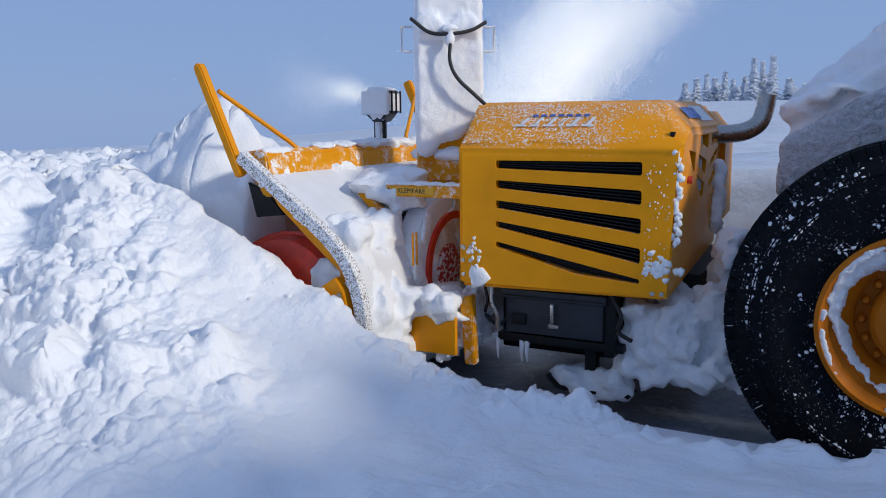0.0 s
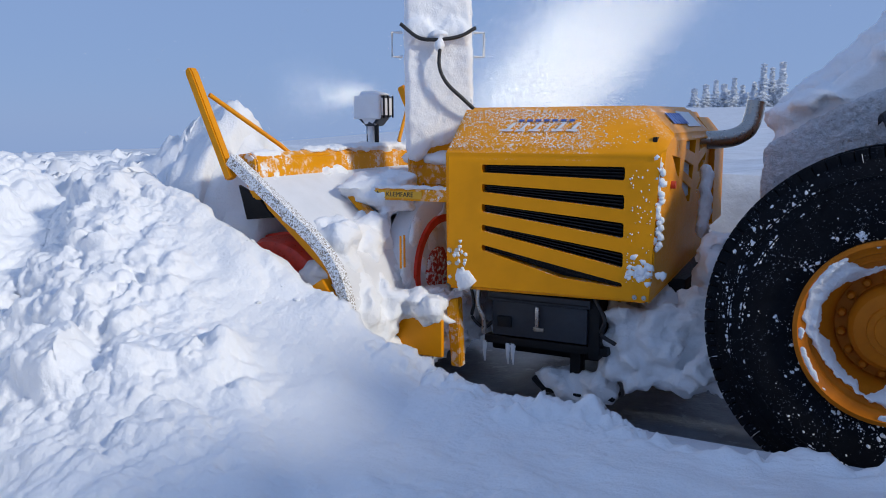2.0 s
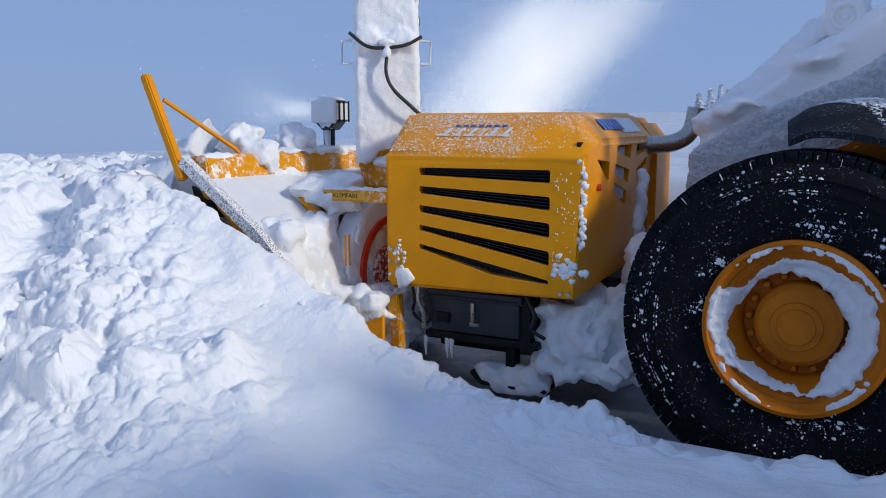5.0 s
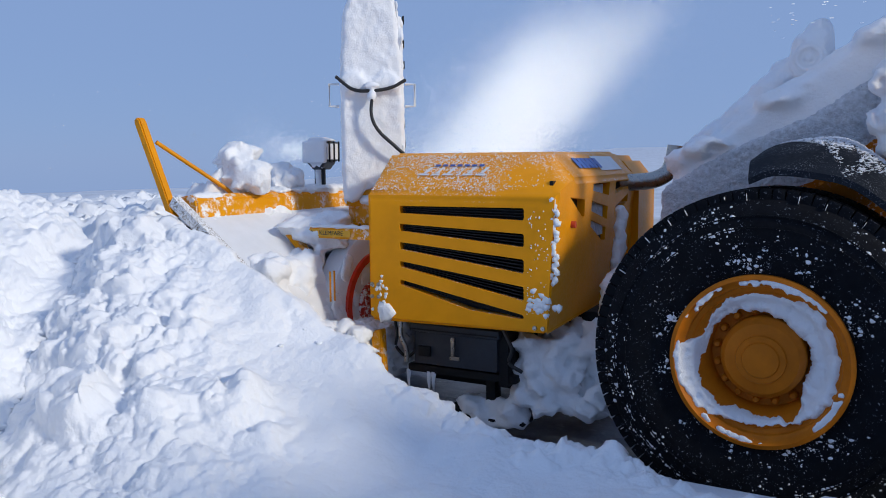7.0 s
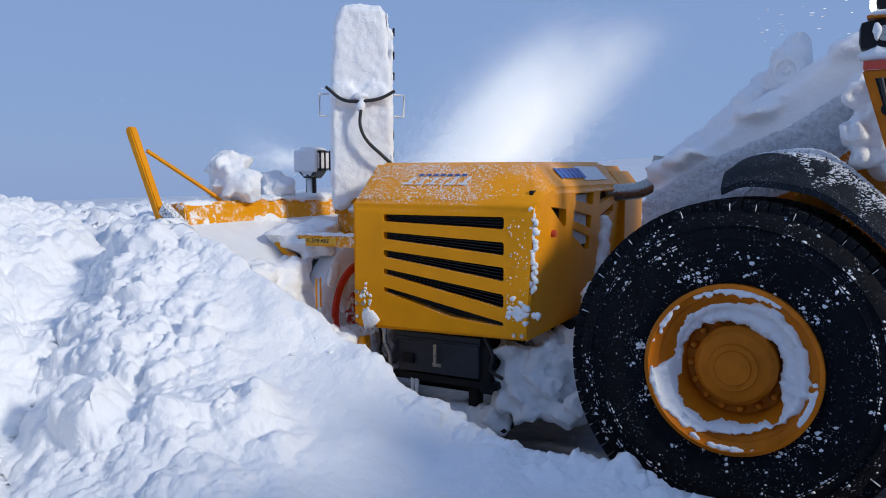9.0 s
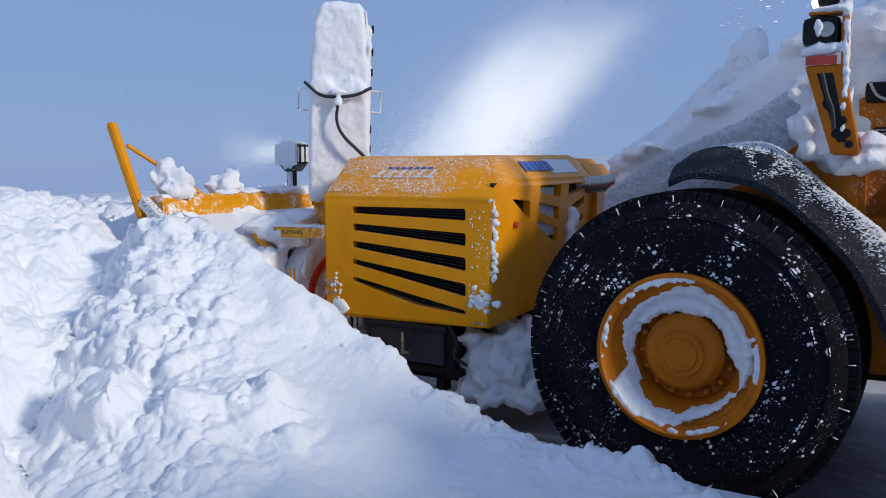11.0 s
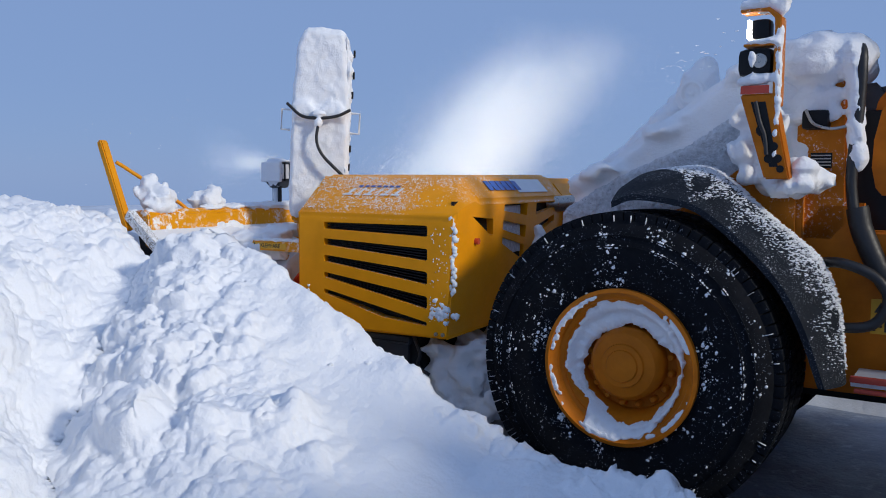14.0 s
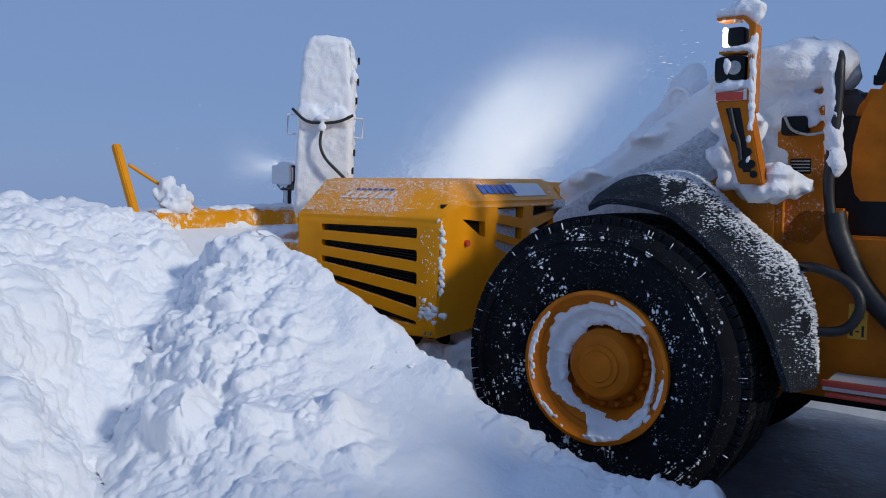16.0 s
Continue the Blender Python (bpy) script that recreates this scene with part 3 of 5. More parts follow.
part("clamp_bar", tube(bend([(2.72, -0.47, 2.24), (2.6, -0.45, 2.16), (2.47, -0.44, 2.15), (2.33, -0.45, 2.17), (2.22, -0.47, 2.22)]), 0.011), HOSE, chute, "black hydraulic hose across the chute")
part("hose", tube(bend([(2.46, -0.43, 2.13), (2.47, -0.42, 2.0), (2.42, -0.42, 1.9), (2.3, -0.42, 1.8), (2.18, -0.45, 1.7), (2.14, -0.5, 1.6)]), 0.012), HOSE, chute)
bm = bmesh.new()
lump(bm, (2.465, -0.44, 2.12), (0.035, 0.03, 0.045), 5)
lump(bm, (2.47, -0.45, 2.18), (0.06, 0.03, 0.03), 6)
snow("hose_snow", bm, chute, voxel=0.01, rough=0.008)
for xs in ((2.70, 2.77), (2.22, 2.15)):
    part("lifting_eye", tube([(xs[0], -0.55, 2.20), (xs[1], -0.55, 2.20), (xs[1], -0.55, 2.06), (xs[0], -0.55, 2.06)], 0.009, 8), WHITE, chute)

# beam with its warning label
beam = part("beam", box(2.16, 2.8, -0.14, -0.08, 1.245, 1.31, 0.006), YELLOW_FROST, blower)
part("label_plate", box(2.34, 2.66, -0.079, -0.076, 1.258, 1.298, 0), DECAL_YEL, beam, "yellow warning label with black print")


def lettering(text, m, size, material, parent, name="lettering", depth=0.001, shear=0.0):
    c = bpy.data.curves.new("text", "FONT")
    c.body, c.size, c.extrude, c.align_x, c.align_y, c.shear = text, size, depth, "CENTER", "CENTER", shear
    o = new("text", c)
    dg = bpy.context.evaluated_depsgraph_get()
    dg.update()
    me = bpy.data.meshes.new_from_object(o.evaluated_get(dg))
    bpy.data.objects.remove(o)
    me.materials.append(material)
    ob = new(name, me)
    ob.parent, ob.matrix_basis = parent, m
    return ob


lettering("KLEMFARE", pose(2.48, -0.075, 1.278, 90, 0, 180), 0.038, DECAL_DARK, beam)
part("warning_triangle", prism([(2.645, 1.262), (2.605, 1.262), (2.625, 1.296)], -0.076, -0.074, 0), DECAL_DARK, beam)
part("strut", prism([(2.78, 1.26), (2.84, 1.26), (2.64, 1.06), (2.58, 1.08)], -0.13, -0.07), YELLOW_FROST, blower)
part("strut", prism([(2.7, 1.2), (2.5, 1.2), (2.46, 1.1), (2.5, 1.1)], -0.3, -0.24), YELLOW_FROST, blower)
for k in range(5):
    part("gusset", prism([(0, 1.31), (0.09, 1.31), (0.05, 1.24), (0, 1.24)], -0.01, 0.01, 0.002), YELLOW_FROST, blower).matrix_basis = pose(2.28 + 0.1 * k, -0.52, 0)
part("impeller_case", lathe([(0.40, -0.02), (0.43, 0.0), (0.43, 0.12), (0.40, 0.14)], 48), WHITE, blower, "round impeller case plastered with snow").matrix_basis = pose(2.585, -0.49, 0.82, 0, 0, 90)
bm = lathe([(0.285, 0.0), (0.33, 0.0), (0.33, 0.02), (0.285, 0.02)], 56, closed=True)
part("impeller_ring", bm, RED, blower, "red ring partly covered by snow").matrix_basis = pose(2.445, -0.49, 0.80, 0, 0, 90)
part("impeller_plate", lathe([(0.14, 0.0), (0.14, 0.015), (0.12, 0.02)], 32), RED_FROST, blower, "red plate half hidden by snow").matrix_basis = pose(2.445, -0.44, 0.80, 0, 0, 90)
bm = bmesh.new()
for k in range(70):
    a, r = rng.uniform(0, 6.28), 0.43 * math.sqrt(rng.rand())
    if not (0.24 < r < 0.36 and -0.5 < a < 1.5) and not (r < 0.17):
        lump(bm, (2.445, -0.49 + r * math.cos(a), 0.80 + r * math.sin(a)), (0.018, 0.06, 0.06), k + 860, 0.5, 1)
snow("plastered_snow", bm, blower, "snow plastered on the impeller case", voxel=0.012, rough=0.02, grain=0.06)
for y_ in (-0.02, 0.02):
    part("guard_bar", tube([(2.42, y_, 0.88), (2.42, y_, 1.06)], 0.006, 8), YELLOW, blower)
part("lower_plate", box(2.14, 2.46, 0.04, 0.07, 0.42, 0.64, 0.006), YELLOW, blower)
part("skid_plate", prism([(2.06, 0.36), (2.12, 0.36), (2.15, 0.72), (2.08, 0.74)], -0.06, 0.0), YELLOW_FROST, blower)

# snow plastered on the blower's back
coat = [(x - 0.005, z) for x, z in back_curve[3:-4]]
bm = shell([(x - 0.03, z - 0.02) for x, z in coat], -0.06, -1.63, 0.43)
for k in range(130):
    lump(bm, (rng.uniform(2.14, 2.52), rng.uniform(-0.45, -0.02), rng.uniform(0.42, 0.70)), (rng.uniform(0.03, 0.08), 0.07, rng.uniform(0.03, 0.07)), k + 90, 0.5)
for k in range(40):
    lump(bm, (rng.uniform(2.16, 2.5), rng.uniform(0.0, 0.1), rng.uniform(0.62, 0.74)), (0.05, 0.05, 0.04), k + 600, 0.5)
for k in range(26):
    lump(bm, (rng.uniform(2.40, 2.48), rng.uniform(0.1, 0.38), rng.uniform(0.4, 0.75)), (0.06, 0.07, 0.08), k + 700, 0.5)
for k in range(40):
    lump(bm, (rng.uniform(2.6, 3.1), rng.uniform(-1.0, -0.1), rng.uniform(1.2, 1.33)), (0.13, 0.14, 0.06), k + 150, 0.4)
for k in range(30):
    lump(bm, (rng.uniform(2.58, 2.78), rng.uniform(-0.1, 0.36), rng.uniform(0.7, 1.1)), (0.08, 0.12, 0.1), k + 250, 0.4)
snow("packed_snow", bm, blower, "fresh snow packed on the housing", voxel=0.017, rough=0.05, grain=0.12)
bm = bmesh.new()
for k in range(46):
    lump(bm, (3.13 + rng.uniform(-0.03, 0.05), -1.62 + 1.5 * k / 46 + rng.uniform(-0.04, 0.04), 1.52), (0.07, 0.08, 0.022), k + 300, 0.4)
for k in range(14):
    lump(bm, (3.08, rng.uniform(-0.38, 0.42), rng.uniform(1.30, 1.40)), (0.05, 0.1, 0.04), k + 350, 0.4)
prism([(3.06, 1.32), (3.12, 1.30), (3.12, 1.53), (3.07, 1.52)], 0.2, 0.43, 0.01, bm)
prism([(3.07, 1.32), (3.13, 1.30), (3.13, 1.54), (3.075, 1.53)], -1.64, -0.5, 0.01, bm)
snow("rim_snow", bm, blower, voxel=0.014, rough=0.045, grain=0.1)
bm = bmesh.new()
for k in range(16):
    a = 2 * math.pi * k / 16
    lump(bm, (2.47 + 0.27 * math.cos(a), -0.86 + 0.27 * math.sin(a), 1.455), (0.12, 0.12, 0.05), k)
for k in range(8):
    lump(bm, (2.16 + 0.09 * k, -0.1, 1.318), (0.06, 0.04, 0.014), k + 20)
snow("turret_snow", bm, blower, voxel=0.014, rough=0.015)

# engine cowl: its sloping top carries frost
HOOD = mat("frost_topped_yellow_paint", (0.87, 0.328, 0.004), 0.40, vary=0.08, scale=5.0, bump=0.03, second=SNOW_C, spots=0.53, spot_scale=70.0, spec=0.15, clump=3.0)
hn = HOOD.node_tree
geo, sepn, up = hn.nodes.new("ShaderNodeNewGeometry"), hn.nodes.new("ShaderNodeSeparateXYZ"), hn.nodes.new("ShaderNodeMapRange")
up.inputs[1].default_value, up.inputs[2].default_value = 0.35, 0.6
hn.links.new(geo.outputs["Normal"], sepn.inputs[0])
hn.links.new(sepn.outputs[2], up.inputs[0])
for mx in [n for n in hn.nodes if n.type == "MIX" and n.inputs[0].is_linked and n.inputs[0].links[0].from_node.type == "MATH"]:
    mul = hn.nodes.new("ShaderNodeMath")
    mul.operation = "MULTIPLY"
    hn.links.new(mx.inputs[0].links[0].from_socket, mul.inputs[0])
    hn.links.new(up.outputs[0], mul.inputs[1])
    hn.links.new(mul.outputs[0], mx.inputs[0])
cowl = new("cowl")
cowl.parent = blower
cowl.matrix_basis = pose(1.55, 0, 0) @ pose(0, 0, 0, 0, 0, 4.4) @ pose(-1.55, 0, 0)
SEC = [(0.0, 0.80), (0.0, 1.50), (-0.03, 1.545), (-0.28, 1.735), (-0.34, 1.755), (-1.75, 1.765), (-2.1, 1.5), (-2.1, 0.8)]
bm = bmesh.new()
REAR = [(0.0, 0.80), (0.0, 1.50), (-0.03, 1.545), (-0.22, 1.60), (-0.32, 1.60), (-1.72, 1.60), (-2.1, 1.5), (-2.1, 0.8)]
fr = [bm.verts.new((2.13, y, z)) for y, z in SEC]
md = [bm.verts.new((1.15 if z > 1.6 else 1.06, y, z)) for y, z in SEC]
bk = [bm.verts.new((1.0 + (0.06 if z < 1.0 else 0.0), y, z)) for y, z in REAR]
n_ = len(SEC)
for i in range(n_):
    bm.faces.new((fr[i], fr[(i + 1) % n_], md[(i + 1) % n_], md[i]))
    bm.faces.new((md[i], md[(i + 1) % n_], bk[(i + 1) % n_], bk[i]))
bm.faces.new(fr[::-1])
bm.faces.new(bk)
bmesh.ops.recalc_face_normals(bm, faces=bm.faces)
bmesh.ops.bevel(bm, geom=[e for e in bm.edges if e.calc_length() > 0.2 and len(e.link_faces) == 2 and e.calc_face_angle(0) > 0.3], offset=0.022, segments=3, affect="EDGES")
SLOTS = [((1.46, 1.42), (1.46, 1.395)), ((1.36, 1.32), (1.325, 1.255)), ((1.257, 1.217), (1.19, 1.115)), ((1.15, 1.118), (1.045, 0.97)), ((1.045, 1.017), (0.895, 0.872))]
cutters = bmesh.new()
for k, ((la, lb), (ra, rb)) in enumerate(SLOTS):
    out = [(1.92, la), (1.925, (la + lb) / 2), (1.92, lb)]
    if k == 4:
        out += [(1.50, 0.90)]
    out += [(1.195, rb), (1.188, rb + 0.01), (1.188, ra - 0.01), (1.195, ra)]
    prism(out, -0.09, 0.05, 0, cutters)
# openings of the rear face
for out in ([(-0.22, 1.51), (-0.52, 1.485), (-0.53, 1.39), (-0.5, 1.38)],
            [(-0.68, 1.57), (-1.06, 1.57), (-1.06, 1.49), (-0.68, 1.53)], [(-0.68, 1.47), (-1.06, 1.42), (-1.06, 1.34), (-0.68, 1.41)], [(-0.68, 1.36), (-1.05, 1.29), (-1.05, 1.21), (-0.98, 1.21), (-0.68, 1.32)],
            [(-1.22, 1.57), (-1.58, 1.57), (-1.58, 1.53), (-1.22, 1.49)], [(-1.58, 1.48), (-1.58, 1.43), (-1.28, 1.36), (-1.26, 1.41)], [(-1.58, 1.36), (-1.58, 1.31), (-1.33, 1.23), (-1.31, 1.27)]):
    c2 = prism([(-y, z) for y, z in out], -0.08, 0.06, 0)
    bmesh.ops.transform(c2, verts=c2.verts, matrix=Matrix(((0, -1, 0, 1.0), (-1, 0, 0, 0), (0, 0, 1, 0), (0, 0, 0, 1))))
    tmp = bpy.data.meshes.new("tmp")
    c2.to_mesh(tmp)
    cutters.from_mesh(tmp)
bmesh.ops.recalc_face_normals(cutters, faces=cutters.faces)
part("hood", cut(bm, cutters), HOOD, cowl, "yellow engine hood with slanted cooling slots")
for k, ((la, lb), (ra, rb)) in enumerate(SLOTS):
    gr = part("grille", prism([(1.93, la + 0.005), (1.93, lb - 0.005), (1.5, min(lb, rb) - 0.01 if k < 4 else 0.89), (1.18, rb - 0.005), (1.18, ra + 0.005)], -0.088, -0.075, 0), BLACK, cowl, "black louvred grille")
    m_ = 3 + (k < 4)
    for j in range(m_):
        f_ = (j + 0.7) / m_
        a0, a1 = la + (lb - la) * f_, ra + (rb - ra) * f_
        part("louvre", prism([(1.915, a0), (1.2, a1), (1.2, a1 - 0.005), (1.915, a0 - 0.005)], -0.074, -0.028, 0), BLACK, gr)
part("rear_lining", box(1.055, 1.075, -1.68, -0.08, 0.95, 1.6, 0), BLACK, cowl)
part("radiator_core", box(1.03, 1.05, -1.0, -0.7, 1.25, 1.56, 0.004), RIME, cowl, "frosted grey radiator core")
part("side_housing", prism([(0.975, 0.95), (0.975, 1.56), (1.12, 1.74), (2.0, 1.75), (2.0, 0.95)], -2.35, -1.72, 0.05), YELLOW, cowl)
part("exhaust_pipe", tube(bend([(1.1, -1.58, 1.555), (0.98, -1.64, 1.555), (0.86, -1.71, 1.57), (0.78, -1.77, 1.62), (0.75, -1.80, 1.70), (0.735, -1.81, 1.80)]), 0.058, 20), STEEL, cowl, "bent steel exhaust pipe")
# painted mark on the slope: slanted white strokes under a blue band
mark = pose(1.60, -0.158, 1.648, 90 - 52.5, 0, 180)


def stroke(x0, y0, x1, y1, x2, y2, x3, y3):
    """A flat painted patch, sheared to the right."""
    bm = bmesh.new()
    bm.faces.new([bm.verts.new((x + 0.45 * y, y, 0.002)) for x, y in ((x0, y0), (x1, y1), (x2, y2), (x3, y3))])
    r = bmesh.ops.extrude_face_region(bm, geom=list(bm.faces))
    bmesh.ops.translate(bm, verts=[g for g in r["geom"] if isinstance(g, bmesh.types.BMVert)], vec=(0, 0, 0.003))
    part("painted_stroke", bm, WHITE, cowl).matrix_basis = mark


for x, w in ((-0.25, 0.06), (-0.17, 0.045), (-0.105, 0.06), (-0.02, 0.018), (0.02, 0.055), (0.095, 0.06)):
    stroke(x, -0.036, x + w, -0.036, x + w, -0.024, x, -0.024)
    stroke(x + 0.3 * w, -0.02, x + 0.62 * w, -0.02, x + 0.62 * w, 0.034, x + 0.3 * w, 0.034)
for k in range(7):
    part("painted_dash", box(-0.19 + 0.045 * k, -0.16 + 0.045 * k, 0.045, 0.06, 0.002, 0.005, 0), DECAL_BLUE, cowl).matrix_basis = mark
slope = Matrix(((0, 0.695, -0.719, 1.075), (-1, 0, 0, -1.02), (0, 0.719, 0.695, 1.6775), (0, 0, 0, 1)))
part("painted_panel", box(-0.02, 0.5, -0.05, 0.07, 0.003, 0.006, 0), WHITE, cowl, "frosted white decal panel").matrix_basis = slope
for k in range(6):
    part("painted_stroke", box(-0.46 + 0.085 * k, -0.40 + 0.085 * k + 0.01 * (k % 2), -0.03, 0.05, 0.007, 0.010, 0), DECAL_BLUE, cowl).matrix_basis = slope
    if k % 2 == 0:
        part("painted_stroke", box(-0.40 + 0.085 * k, -0.375 + 0.085 * k, 0.0, 0.02, 0.007, 0.010, 0), DECAL_BLUE, cowl).matrix_basis = slope
part("rear_bolt", lathe([(0.02, 0.0), (0.02, 0.03), (0.01, 0.04)], 10), DECAL_RED, cowl, "red plug").matrix_basis = pose(0.99, -0.28, 1.36, 0, 0, -90)
for k in range(4):
    part("hex_bolt", lathe([(0.012, 0.0), (0.012, 0.01)], 8), STEEL, cowl).matrix_basis = pose(2.06 + 0.045 * (k % 2), 0, 0.94 + 0.07 * (k // 2))
for k in range(2):
    part("hex_bolt", lathe([(0.012, 0.0), (0.012, 0.01)], 8), STEEL, cowl).matrix_basis = pose(1.08 + 0.045 * k, 0, 0.83)

# tool box and undercarriage below the hood
toolbox = part("battery_box", box(1.4, 1.94, -0.55, -0.14, 0.53, 0.72, 0.01), BOXGREY, blower, "dark grey steel box with a latch")
part("box_lid", box(1.38, 1.96, -0.57, -0.12, 0.722, 0.77, 0.008), BOXGREY, toolbox)
part("latch", box(1.655, 1.675, -0.119, -0.105, 0.60, 0.71, 0.003), STEEL, toolbox)
# frame made oversized to keep the space below the hood dark
part("under_frame", box(1.05, 2.25, -2.0, -0.8, 0.25, 0.8, 0.02), BLACK, blower, "black frame under the hood, enlarged to block light")
part("lid_seal", box(1.39, 1.95, -0.125, -0.116, 0.735, 0.742, 0), BLACK, toolbox)
part("latch_plate", box(1.635, 1.695, -0.138, -0.128, 0.575, 0.595, 0.002), STEEL, toolbox)
part("handle", box(1.82, 1.9, -0.138, -0.12, 0.58, 0.64, 0.006), BLACK, toolbox)
part("side_bracket", box(1.34, 1.40, -0.4, -0.16, 0.45, 0.78, 0.008), BLACK, blower)
part("drain_pipe", tube(bend([(2.0, -0.1, 0.8), (2.0, -0.09, 0.7), (1.97, -0.1, 0.62), (1.98, -0.12, 0.54)]), 0.014), STEEL, blower)
part("cable", tube(bend([(2.06, -0.12, 0.8), (2.03, -0.1, 0.7), (2.05, -0.12, 0.62), (1.99, -0.14, 0.56), (1.94, -0.16, 0.6)]), 0.009), HOSE, blower)
part("cable", tube(bend([(1.36, -0.14, 0.78), (1.3, -0.12, 0.68), (1.32, -0.13, 0.6), (1.25, -0.15, 0.55)]), 0.011), HOSE, blower)
part("lower_beam", box(1.3, 2.0, -0.24, -0.17, 0.47, 0.515, 0.006), BLACK, blower)
for x in (1.86, 1.83, 2.0):
    part("icicle", tube([(x, -0.18, 0.48), (x + 0.004, -0.18, 0.42), (x, -0.18, 0.36)], 0.016, 8, r_end=0.004), SNOW, blower)
part("ski", prism([(1.28, 0.21), (1.68, 0.21), (1.75, 0.27), (1.74, 0.29), (1.66, 0.235), (1.28, 0.235)], -0.38, -0.24), BLACK, blower)
part("foot_leg", box(1.48, 1.54, -0.36, -0.28, 0.2, 0.56, 0.006), BLACK, blower)
bm = bmesh.new()
for k in range(16):
    lump(bm, (1.34 + 0.022 * k, -0.3 + rng.uniform(-0.05, 0.05), 0.25 + rng.uniform(-0.03, 0.05)), (0.07, 0.07, 0.06), k)
for k in range(110):
    lump(bm, (rng.uniform(0.7, 1.32), rng.uniform(-0.75, -0.25), rng.uniform(0.32, 0.72)), (0.08, 0.08, 0.07), k + 30, 0.5)
for k in range(14):
    lump(bm, (rng.uniform(0.8, 0.95), rng.uniform(-0.7, -0.35), rng.uniform(0.7, 1.0)), (0.08, 0.1, 0.09), k + 80, 0.4)
for k in range(8):
    lump(bm, (1.03, -1.1 - 0.012 * k, 1.05 + 0.045 * k), (0.04, 0.07 - 0.005 * k, 0.05), k + 120, 0.4)
snow("packed_snow", bm, blower, "snow clinging under the machine", voxel=0.017, rough=0.05, grain=0.1)
# snow stuck to the hood
bm = bmesh.new()
for k in range(26):
    lump(bm, (1.03 + rng.uniform(-0.02, 0.015), -0.01, 1.5 - 0.017 * k), (0.018, 0.012, 0.02), k, 0.5, 1)
for k in range(34):
    lump(bm, (1.1 + rng.normal(0, 0.035), -0.005, 0.96 + rng.normal(0, 0.025)), (0.022, 0.012, 0.02), k + 40, 0.5, 1)
for k in range(22):
    lump(bm, (2.04 + rng.normal(0, 0.03), 0.0, 0.86 + 0.2 * rng.rand() ** 2), (0.012, 0.006, 0.012), k + 90, 0.5, 1)
lump(bm, (2.02, 0.0, 0.85), (0.06, 0.02, 0.06), 3, 0.4)
for k in range(60):
    r = rng.uniform(0.002, 0.005)
    lump(bm, (rng.uniform(1.05, 1.17), 0.0, rng.uniform(0.9, 1.45)), (r, r, r * 1.2), k, 0.4, 1)
tagged(part("stuck_snow", bm, SNOW, cowl, "snow stuck to the corner of the hood"), kind="stuff")

# grains of snow over the hood's slope
frost = []
for k in range(5000):
    f, x = rng.rand(), rng.uniform(1.1, 2.12)
    if noise.noise(Vector((x * 3.0, f * 1.5, 4.0))) + 0.5 * (x - 1.6) + 0.25 * f < rng.uniform(-0.4, 0.5):
        continue
    r = 0.0012 + 0.004 * rng.rand() ** 3
    frost.append((x, -0.03 - 0.25 * f, 1.547 + 0.19 * f, r, r, r * 0.7))
grains("hood_frost", frost, cowl, "grains of snow over the hood's slope")

# ---- wheel loader ----
loader = empty("wheel_loader", LANE, "orange wheel loader buried under fresh snow", "wheel loader")


